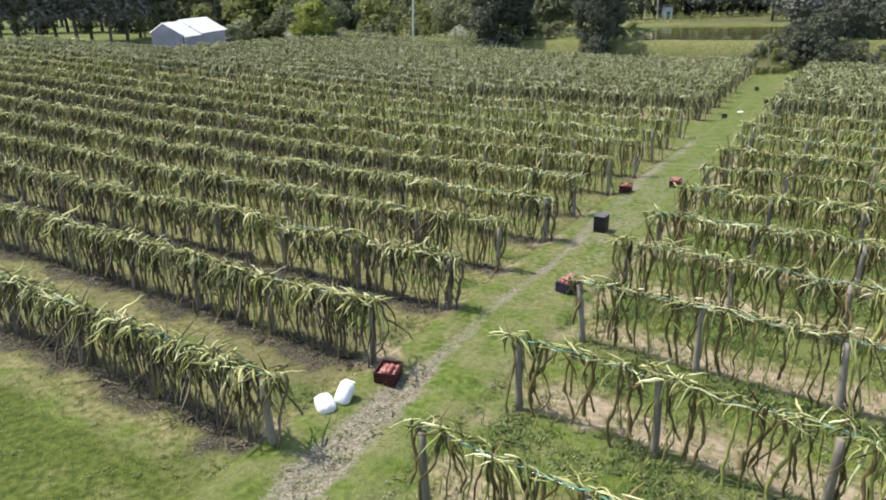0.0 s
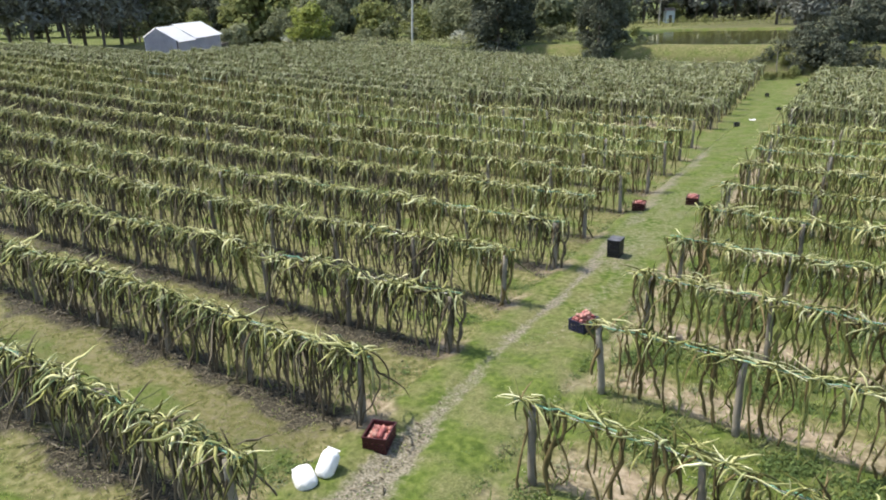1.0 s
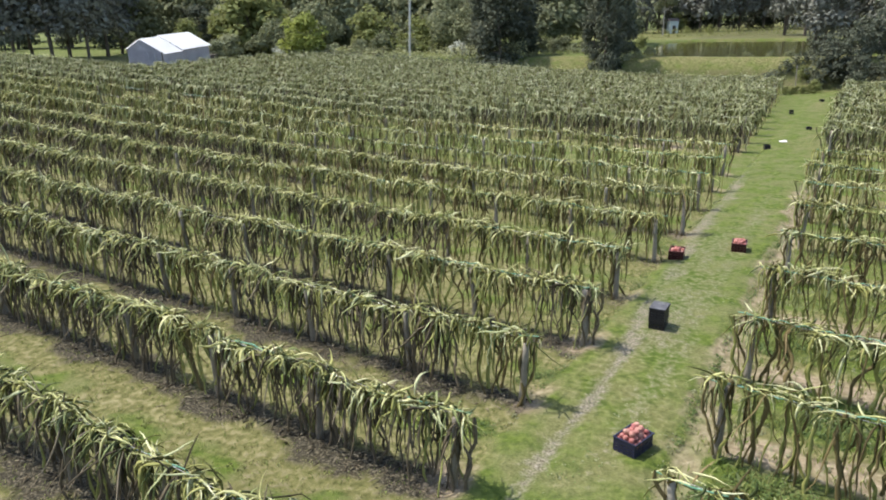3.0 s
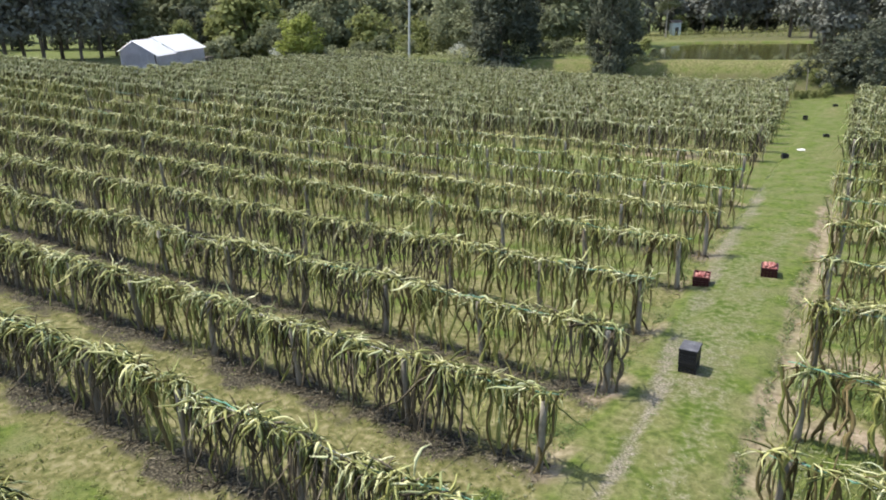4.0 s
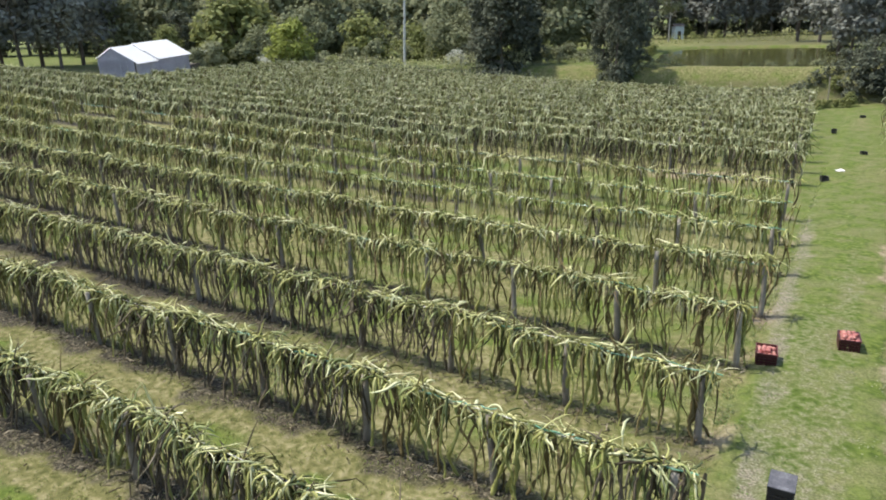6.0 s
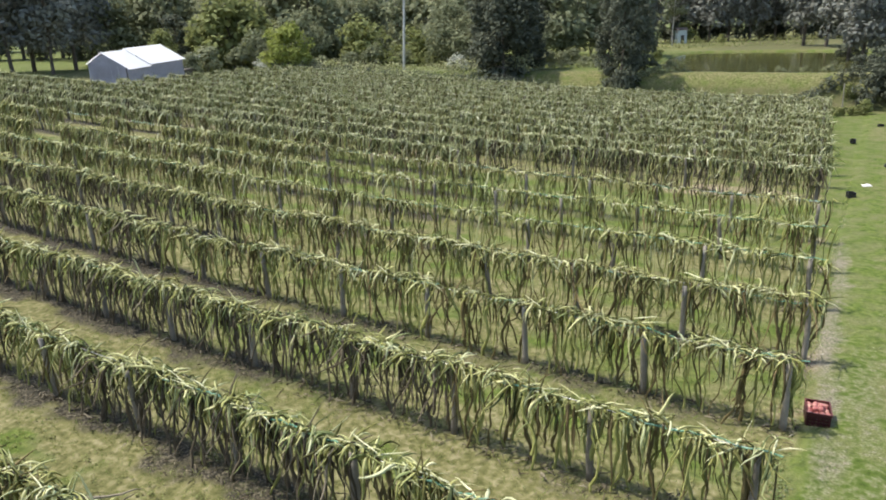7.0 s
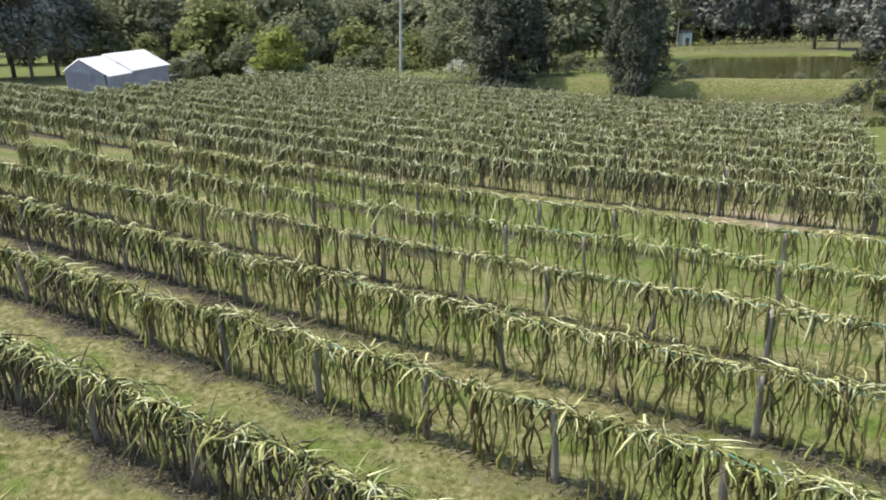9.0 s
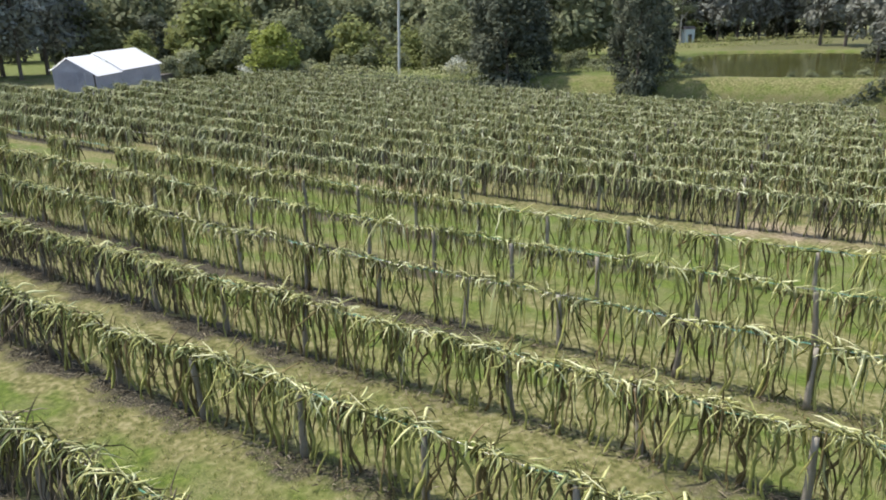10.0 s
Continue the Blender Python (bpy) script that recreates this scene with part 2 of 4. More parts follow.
# ground sheet, finer where the camera passes
def ground():
    gx = np.unique(np.round(np.concatenate([np.linspace(-1500, -130, 12), np.linspace(-130, -40, 46), np.arange(-40, -14, 0.5), np.arange(-14, 12, 0.2), np.linspace(12, 60, 40), np.linspace(70, 1500, 12)]), 3))
    gy = np.unique(np.round(np.concatenate([np.linspace(-600, -40, 8), np.linspace(-40, -14, 26), np.arange(-14, 26, 0.21), np.arange(26, 62, 0.35), np.linspace(62.5, 116, 100), np.linspace(118, 160, 18), np.linspace(170, 2500, 14)]), 3))
    X, Y = np.meshgrid(gx, gy)
    Z = land(X, Y)
    n1 = np.sin(X * 2.1 + 1.7 * np.sin(Y * 0.9)) * np.sin(Y * 1.7 + X * 0.6) + 0.6 * np.sin(X * 4.3 + Y * 3.1) * np.sin(Y * 5.1 - X * 2.2)
    rng = np.random.default_rng(3)
    rough = rng.normal(size=X.shape)
    left = X < 1.7
    bend = np.where(left, 0.045 * np.clip(-X, 0, 8), -0.10 * (X - 3.5))
    d = np.full(X.shape, 99.0)                   # signed distance to the nearest row
    for line in ROW_LINES:
        e = np.where((line == 25.0) & (X > -16), 99.0, Y - bend - line)
        d = np.where(np.abs(e) < np.abs(d), e, d)
    track_bend = 0.06 * np.clip(Y - 12, 0, 60)
    field = np.where(left, smooth(0.75, 0.1, X + track_bend), smooth(3.0, 3.45, X)) * smooth(-10.7, -9.9, Y + 0.3 * n1) * smooth(59, 57.5, Y) * smooth(-82, -80, X) * smooth(12.6, 11.6, X) * smooth(2.0, 3.0, X + 2.04 * (Y + 16))
    wob = 0.16 * n1
    # dead-stem litter, with the rows' shade worked into its dark, offset band
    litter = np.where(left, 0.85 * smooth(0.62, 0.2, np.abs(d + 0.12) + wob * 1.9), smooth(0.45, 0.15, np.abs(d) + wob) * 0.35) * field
    patch = np.sin(X * 0.55 + 1.3 * np.sin(Y * 0.31)) * np.sin(Y * 0.4 + X * 0.23 + 1.0)
    thin = smooth(1.0, 7.0, Y) * smooth(-15, -10, X)
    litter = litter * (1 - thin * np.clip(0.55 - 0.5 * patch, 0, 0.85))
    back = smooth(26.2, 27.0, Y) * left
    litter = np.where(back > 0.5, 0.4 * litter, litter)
    dry = np.where(left, (0.9 - 0.4 * thin * np.clip(0.5 + patch, 0, 1)) * smooth(1.7, 1.05, np.abs(d) + wob * 2.4), smooth(0.05, 0.3, d + wob) * smooth(1.55, 1.3, d + wob)) * field
    dry = np.where(back > 0.5, 0.8 * smooth(1.6, 1.0, np.abs(d) + 2.0 * wob) * field, dry)
    edge_soil = (0.3 + 0.35 * patch) * smooth(26.4, 27.2, Y - bend + 2 * wob) * smooth(30.2, 29.2, Y - bend + 2 * wob) * field * left
    # the path: a stony rut, a grassy crown, a bare soil edge
    rutx = rut_x(Y) + 0.05 * np.sin(Y * 0.8)
    half = np.interp(Y, (-12, -9, -6, -4, -1, 4, 8, 30), (0.62, 0.5, 0.38, 0.26, 0.17, 0.26, 0.33, 0.25))
    rut = (0.6 + 0.16 * patch + 0.12 * np.sin(Y * 1.9 + 2 * np.sin(Y * 0.7)) + 0.36 * smooth(-3, -8, Y)) * smooth(1.35, 0.3, np.abs(X - rutx) / half + 1.6 * wob) * smooth(-40, -30, Y) * smooth(34, 18, Y)
    rut2 = smooth(0.5, 0.15, np.abs(X - 2.1 + 0.01 * np.clip(Y, 0, 60)) + 0.6 * wob) * 0.33 * smooth(-4, 0, Y) * smooth(26, 14, Y)
    rut2 = np.maximum(rut2, (0.47 + 0.16 * patch) * smooth(0.85, 0.25, np.abs(X - 1.45 + 0.03 * np.clip(Y - 8, 0, 30)) + wob) * smooth(1, 4.5, Y) * (0.35 + 0.65 * smooth(15, 9, Y)) * smooth(32, 22, Y))
    edge = (0.36 + 0.26 * smooth(-1, 4, Y) + 0.1 * patch) * smooth(0.55, 0.2, np.abs(X - 3.2 + 0.008 * np.clip(Y, 0, 40)) + 0.9 * wob) * smooth(-12, -8, Y) * smooth(34, 18, Y)
    pathzone = smooth(0.2, 0.5, X) * smooth(3.0, 2.75, X)
    Z = Z + 0.018 * n1 * smooth(60, 20, Y) + 0.012 * rough * (0.4 + litter)
    dry = np.maximum(dry, 0.65 * smooth(61.2, 62.2, Y) * smooth(65.2, 63.8, Y) * smooth(-21, -18, X) * smooth(6, 3, X))
    litter = np.maximum(litter, (0.27 + 0.12 * patch) * left * smooth(-2, -5, Y) * smooth(0.3, -0.2, X) * smooth(-9.6, -9.2, Y))
    edge_soil = np.maximum(edge_soil, 0.68 * smooth(0.05, 0.35, d + wob) * smooth(1.3, 0.95, d + wob) * field * smooth(3.3, 3.8, X) * smooth(16, 6, Y))
    dry = dry * (1 - 0.75 * smooth(19, 21, Y) * smooth(27.0, 26.2, Y) * smooth(-28, -22, X) * left)
    dry = np.maximum(dry, 0.6 * smooth(106, 112, Y) * smooth(-60, -45, X))
    berm = smooth(58.6, 59.6, Y) * smooth(-30, -20, X)
    litter = np.maximum(litter, 0.42 * berm * smooth(62.2, 61.2, Y) + 0.42 * berm * smooth(108, 112, Y) * smooth(170, 160, Y))
    dry = np.maximum(dry, pathzone * (0.26 + 0.2 * patch) * smooth(60, 50, Y))
    edge_soil = np.maximum(edge_soil, (0.5 + 0.3 * patch) * smooth(0.9, 0.35, np.abs(d - 0.3) + wob) * smooth(0.6, 0.2, np.abs(X - 0.2 + track_bend) + 0.7 * wob) * smooth(-11, -9, Y) * smooth(40, 25, Y))
    dry = np.maximum(dry, 0.55 * smooth(58.0, 59.6, Y) * smooth(-34, -26, X) * smooth(66, 64.5, Y))
    Z = Z + 0.05 * litter + 0.11 * pathzone * (1 - 0.5 * rut) - 0.04 * edge
    before_first = smooth(-9.0, -9.8, Y + 0.3 * n1) * smooth(0.6, 0.0, X)
    dry = np.maximum(dry * (1 - 0.3 * before_first), (0.3 + 0.25 * patch) * before_first)
    litter = np.maximum(litter, (0.24 + 0.16 * patch) * before_first * smooth(-11.2, -10.2, Y))
    lush = 0.85 * smooth(-9.7, -10.5, Y + 0.3 * n1) * smooth(0.9, 0.3, X) + (0.4 + 0.3 * patch) * smooth(3.4, 3.8, X) * smooth(-0.1, -0.4, d + wob) * smooth(14, 6, Y)
    ny, nx = X.shape
    idx = np.arange(nx * ny).reshape(ny, nx)
    f = np.stack([idx[:-1, :-1], idx[:-1, 1:], idx[1:, 1:], idx[1:, :-1]], axis=-1).reshape(-1, 4)
    me = quads("ground", np.stack([X, Y, Z], -1).reshape(-1, 3), f, ground_material(), True)
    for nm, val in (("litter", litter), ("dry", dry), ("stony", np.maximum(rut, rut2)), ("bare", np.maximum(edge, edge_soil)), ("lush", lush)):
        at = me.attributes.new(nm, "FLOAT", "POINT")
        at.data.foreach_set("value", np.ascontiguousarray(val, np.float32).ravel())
    return tagged(new("ground", me), "grassy field floor with dry strips, dark litter with row shade and a worn track", "ground", kind="structure")

def ground_material():
    m = bpy.data.materials.new("grass_and_soil")
    m.use_nodes = True
    nt, n = m.node_tree, m.node_tree.nodes
    bsdf = n["Principled BSDF"]
    bsdf.inputs["Roughness"].default_value, bsdf.inputs["Specular IOR Level"].default_value = 0.95, 0.15
    co = n.new("ShaderNodeTexCoord")
    def noise_at(scale, detail=5):
        q = n.new("ShaderNodeTexNoise")
        q.inputs["Scale"].default_value, q.inputs["Detail"].default_value = scale, detail
        nt.links.new(co.outputs["Object"], q.inputs["Vector"])
        return q.outputs["Fac"]
    big, mid, fine, tiny = noise_at(0.25), noise_at(1.3), noise_at(7), noise_at(24)
    def ramp(fac, *stops):
        r = n.new("ShaderNodeValToRGB")
        el = r.color_ramp.elements
        while len(el) < len(stops):
            el.new(0.5)
        for e, (p, c) in zip(el, stops):
            e.position, e.color = p, (*c, 1)
        nt.links.new(fac, r.inputs[0])
        return r.outputs[0]
    def blend(fac, a, b):
        x = n.new("ShaderNodeMix")
        x.data_type = "RGBA"
        nt.links.new(fac, x.inputs[0])
        nt.links.new(a, x.inputs[6]), nt.links.new(b, x.inputs[7])
        return x.outputs[2]
    def maths(op, a, b):
        x = n.new("ShaderNodeMath")
        x.operation, x.use_clamp = op, op != "SUBTRACT"
        for i, v in enumerate((a, b)):
            if isinstance(v, (int, float)):
                x.inputs[i].default_value = v
            else:
                nt.links.new(v, x.inputs[i])
        return x.outputs[0]
    def broken(attr, noise_out, hard=3.0):
        """A mask whose border the noise breaks up."""
        a = n.new("ShaderNodeAttribute")
        a.attribute_name = attr
        s = maths("SUBTRACT", noise_out, 0.5)
        s2 = n.new("ShaderNodeMath")
        s2.operation = "MULTIPLY_ADD"
        nt.links.new(s, s2.inputs[0])
        s2.inputs[1].default_value = hard * 0.6
        nt.links.new(a.outputs["Fac"], s2.inputs[2])
        m2 = n.new("ShaderNodeMapRange")
        m2.inputs[1].default_value, m2.inputs[2].default_value = 0.25, 0.75
        nt.links.new(s2.outputs[0], m2.inputs[0])
        return maths("MULTIPLY", m2.outputs[0], maths("MULTIPLY", a.outputs["Fac"], 6.0))
    grass_a = ramp(fine, (0.3, (0.04, 0.063, 0.010)), (0.5, (0.078, 0.108, 0.02)), (0.7, (0.12, 0.147, 0.034)))
    grass_b = ramp(tiny, (0.3, (0.067, 0.08, 0.026)), (0.5, (0.119, 0.127, 0.048)), (0.72, (0.182, 0.176, 0.086)))
    grass = blend(ramp(mid, (0.40, (0, 0, 0)), (0.64, (1, 1, 1))), grass_a, grass_b)
    tan = ramp(fine, (0.3, (0.064, 0.068, 0.021)), (0.5, (0.13, 0.125, 0.05)), (0.7, (0.225, 0.203, 0.11)))
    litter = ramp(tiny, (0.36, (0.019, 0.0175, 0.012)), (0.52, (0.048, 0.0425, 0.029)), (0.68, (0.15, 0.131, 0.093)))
    stone = ramp(tiny, (0.32, (0.08, 0.07, 0.046)), (0.5, (0.165, 0.148, 0.105)), (0.68, (0.28, 0.255, 0.20)))
    soil = ramp(fine, (0.3, (0.15, 0.118, 0.075)), (0.5, (0.24, 0.192, 0.13)), (0.7, (0.34, 0.28, 0.203)))
    deep = ramp(fine, (0.3, (0.027, 0.042, 0.007)), (0.5, (0.056, 0.076, 0.013)), (0.7, (0.095, 0.112, 0.024)))
    grass = blend(broken("lush", mid, 1.2), grass, deep)
    col = blend(broken("dry", mid, 1.6), grass, tan)
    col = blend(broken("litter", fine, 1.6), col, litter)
    col = blend(broken("bare", mid, 1.6), col, soil)
    col = blend(broken("stony", fine, 1.8), col, stone)
    nt.links.new(col, bsdf.inputs["Base Color"])
    bp = n.new("ShaderNodeBump")
    bp.inputs["Strength"].default_value, bp.inputs["Distance"].default_value = 1.0, 0.07
    nt.links.new(maths("ADD", maths("MULTIPLY", fine, 0.7), maths("MULTIPLY", tiny, 0.3)), bp.inputs["Height"])
    nt.links.new(bp.outputs[0], bsdf.inputs["Normal"])
    return m

ground()

# ---------- dragon fruit plants ----------
WIRE_Z = 1.40
def trail(rng, start, azimuth, pitch, length, kink=0.0):
    """Lines that run from start, turning to each pitch in turn: azimuth (n, 1), pitch (n, s), length (n, 1)."""
    n, segs = pitch.shape
    az = azimuth + np.cumsum(rng.normal(0, kink, (n, segs)), 1)
    pt = pitch + np.cumsum(rng.normal(0, kink, (n, segs)), 1)
    d = np.stack([np.cos(az) * np.cos(pt), np.sin(az) * np.cos(pt), np.sin(pt)], -1) * (length / (segs - 1))[:, :, None]
    d[:, 0] = 0
    p = start[:, None, :] + np.cumsum(d, 1)
    p[:, :, 2] = np.maximum(p[:, :, 2], 0.03)
    return p

def over_wire(rng, n, x0, x1, wide_y=0.05, wide_z=0.04, dz=0.02):
    """Places on the wire where stems spring, many of them in tufts."""
    tufts = rng.uniform(x0, x1, max(2, int((x1 - x0) / 0.3)))
    tx = rng.choice(tufts, n) + rng.normal(0, 0.055, n)
    x = np.where(rng.random(n) < 0.6, tx, rng.uniform(x0, x1, n))
    return np.stack([x, rng.normal(0, wide_y, n), WIRE_Z + rng.normal(dz, wide_z, n) + 0.035 * np.sin(x * 7.1 + x0 * 3)], -1)

def sideways(rng, n, spread):
    return np.where(rng.random((n, 1)) < 0.5, 0.5, -0.5) * math.pi + rng.normal(0, spread, (n, 1))

def lance(rng, n, segs, wide):
    """Width of a stem that swells from its root and tapers to a point."""
    s = np.linspace(0, 1, segs)[None, :]
    return wide * rng.uniform(0.6, 1.25, (n, 1)) * np.minimum(1, 0.55 + 1.8 * s) * (1 - 0.93 * s ** 2.2)

def arching(rng, n, x0, x1, segs, reach=(0.28, 0.72), wide=0.034):
    """Flat three-ribbed stems that spring from the wire and bow outwards and down."""
    s = np.linspace(0, 1, segs)[None, :]
    rise = rng.uniform(-0.35, 0.8, (n, 1))
    fall = np.where(rng.random((n, 1)) < 0.13, rng.uniform(-0.3, 0.3, (n, 1)), rng.uniform(-1.55, -1.0, (n, 1)))
    pitch = rise + (fall - rise) * s ** rng.uniform(0.55, 1.0, (n, 1))
    return trail(rng, over_wire(rng, n, x0, x1), sideways(rng, n, 0.75), pitch, rng.uniform(*reach, (n, 1)), 0.19), lance(rng, n, segs, wide)

def hanging(rng, n, x0, x1, segs, drop=(0.5, 1.15), wide=0.03):
    """Stems that turn over the wire and hang straight down, a little crooked."""
    s = np.linspace(0, 1, segs)[None, :]
    rise = rng.uniform(-0.8, 0.5, (n, 1))
    pitch = rise + (-1.5 - rise) * np.minimum(1, s * rng.uniform(1.8, 4.0, (n, 1))) ** 0.6
    lines = trail(rng, over_wire(rng, n, x0, x1, 0.05, 0.05, -0.02), sideways(rng, n, 0.6), pitch, rng.uniform(*drop, (n, 1)), 0.22)
    return lines, lance(rng, n, segs, wide) * (1 + 0.2 * np.sin(s * 21 + rng.uniform(0, 6.3, (n, 1))))

def crest(rng, n, x0, x1, segs, wide=0.021):
    """Pale dry stems that lie along the wire."""
    s = np.linspace(0, 1, segs)[None, :]
    along = np.where(rng.random((n, 1)) < 0.5, 0.0, math.pi) + rng.normal(0, 0.32, (n, 1))
    pitch = rng.normal(0.12, 0.22, (n, 1)) - s * rng.uniform(0, 0.7, (n, 1))
    return trail(rng, over_wire(rng, n, x0, x1, 0.055, 0.035, 0.03), along, pitch, rng.uniform(0.18, 0.6, (n, 1)), 0.16), lance(rng, n, segs, wide)

def shoots(rng, n, x0, x1, segs, wide=0.016):
    """Thin young stems that stand up from the wire."""
    s = np.linspace(0, 1, segs)[None, :]
    pitch = rng.uniform(0.3, 1.45, (n, 1)) - 0.35 * s
    return trail(rng, over_wire(rng, n, x0, x1), rng.uniform(0, 6.28, (n, 1)), pitch, rng.uniform(0.18, 0.6, (n, 1)), 0.08), lance(rng, n, segs, wide)

def upright(rng, n, x0, x1, segs, wide=0.026, short=0.0):
    """Old stems that climb from the ground to the wire in bends."""
    s = np.linspace(0, 1, segs)[None, :]
    xs = rng.uniform(x0, x1, (n, 1))
    ph = rng.uniform(0, 6.3, (n, 1))
    x = xs + rng.normal(0, 0.14, (n, 1)) * s + rng.normal(0, 0.05, (n, 1)) * np.sin(s * 8 + ph) + np.cumsum(rng.normal(0, 0.26 / segs, (n, segs)), 1)
    y = rng.normal(0, 0.14, (n, 1)) * (1 - s) + rng.normal(0, 0.04, (n, 1)) * np.sin(s * 6 + ph)
    base = np.where(rng.random((n, 1)) < short, rng.uniform(0.1, 0.5, (n, 1)), -0.02)
    z = base + (WIRE_Z + 0.02 - base) * s
    r = wide * rng.uniform(0.5, 1.3, (n, 1)) * (1 + 0.3 * np.sin(s * 23 + ph))
    return np.stack([x, y, z], -1), np.broadcast_to(r, x.shape)

PLANT = 1.36
def plant_meshes(seed, kind):
    """The meshes of one plant, 1.36 m of the row. kind 0 is dense, 1 thinner, 2 sparse, 3 nearly bare."""
    rng = np.random.default_rng(100 + seed)
    h = PLANT / 2
    na, nh, nc, nu = ((54, 36, 26, 15), (36, 24, 24, 12), (24, 11, 24, 13), (14, 3, 26, 9))[kind]
    n1 = na // 2
    leaf = tubes(*arching(rng, na - n1, -h, h, 7, (0.22, 0.66)), 3, rng, 0.4)
    fresh = tubes(*arching(rng, n1, -h, h, 7, (0.2, 0.62), 0.032), 3, rng, 0.4)
    body = tubes(*hanging(rng, nh - nh // 3, -h, h, 8, ((0.36, 0.88), (0.45, 1.15), (0.35, 0.9), (0.3, 0.8))[kind]), 3, rng, 0.5)
    fresh = join(fresh, tubes(*hanging(rng, nh // 3, -h, h, 8, (0.4, 1.1)), 3, rng, 0.5))
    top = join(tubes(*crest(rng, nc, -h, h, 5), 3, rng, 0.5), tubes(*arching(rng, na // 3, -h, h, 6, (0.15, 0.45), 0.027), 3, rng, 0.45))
    # dead lower stems; the dense kind's darker brown also carries the row's inner shade
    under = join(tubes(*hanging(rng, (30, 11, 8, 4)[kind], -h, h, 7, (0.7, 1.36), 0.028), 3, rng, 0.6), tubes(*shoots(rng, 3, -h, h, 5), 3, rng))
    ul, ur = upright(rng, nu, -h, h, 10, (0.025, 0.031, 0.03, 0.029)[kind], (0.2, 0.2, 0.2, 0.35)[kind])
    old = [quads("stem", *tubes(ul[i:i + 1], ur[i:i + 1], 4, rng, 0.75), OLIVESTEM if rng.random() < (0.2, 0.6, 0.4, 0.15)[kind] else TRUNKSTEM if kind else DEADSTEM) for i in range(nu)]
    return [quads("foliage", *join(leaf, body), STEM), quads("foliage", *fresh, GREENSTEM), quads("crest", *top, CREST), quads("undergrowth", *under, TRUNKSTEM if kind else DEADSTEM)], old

PLANTS = {kind: [plant_meshes(kind * 40 + i, kind) for i in range((16, 14, 10, 10)[kind])] for kind in range(4)}
PLANT_LABELS = ("dense dragon fruit plant with drooping yellow-green stems over a wire", "dragon fruit plant with drooping stems and gaps between them", "dragon fruit plant with bare lower stems under a wire", "sparse dragon fruit plant with crooked brown stems and pale tops")

def add_plant(kind, i, x, y, rng):
    meshes, old = PLANTS[kind][i % len(PLANTS[kind])]
    root = new("dragon_fruit_plant")
    root.matrix_basis = pose(x, y, ground_z(x, y), 0, 0, rng.choice((0, 180)) + rng.normal(0, 1.5)) @ Matrix.Diagonal((1.03, 1, 1 + rng.normal(0, 0.03), 1))
    for me in meshes:
        tagged(part(me.name.split(".")[0], me, None, root), kind="stuff")
    for me in old:
        part("stem", me, None, root, "brown climbing stem")
    return tagged(root, PLANT_LABELS[kind], "plant", "dragon fruit plants along the trellis rows")

def post_mesh(seed):
    rng = np.random.default_rng(seed)
    s = np.linspace(0, 1, 6)
    line = np.stack([0.014 * np.sin(s * 4 + seed), 0.012 * np.cos(s * 5 + seed), -0.1 + 1.45 * s], -1)[None]
    v, f = tubes(line, np.array([[0.07, 0.067, 0.064, 0.062, 0.06, 0.058]]), 8)
    v = v + rng.normal(0, 0.004, v.shape)
    me = quads("post", v, f, WOOD)
    bm = bmesh.new()
    bm.from_mesh(me)
    bmesh.ops.holes_fill(bm, edges=[e for e in bm.edges if e.is_boundary], sides=0)
    bm.to_mesh(me)
    bm.free()
    return me
POSTS = [post_mesh(s) for s in range(5)]

def in_gap(x, y):
    """Bare plots where plants are missing."""
    return (22.8 > y > 21.2 and (-42.6 < x < -38.6 or -36.2 < x < -33.2)) or (18.6 < y < 20.2 and -40.5 < x < -37.6) or (24.2 < y < 26.2 and -36.5 < x < -34.6)

def by_left(x):
    return x < 1.7

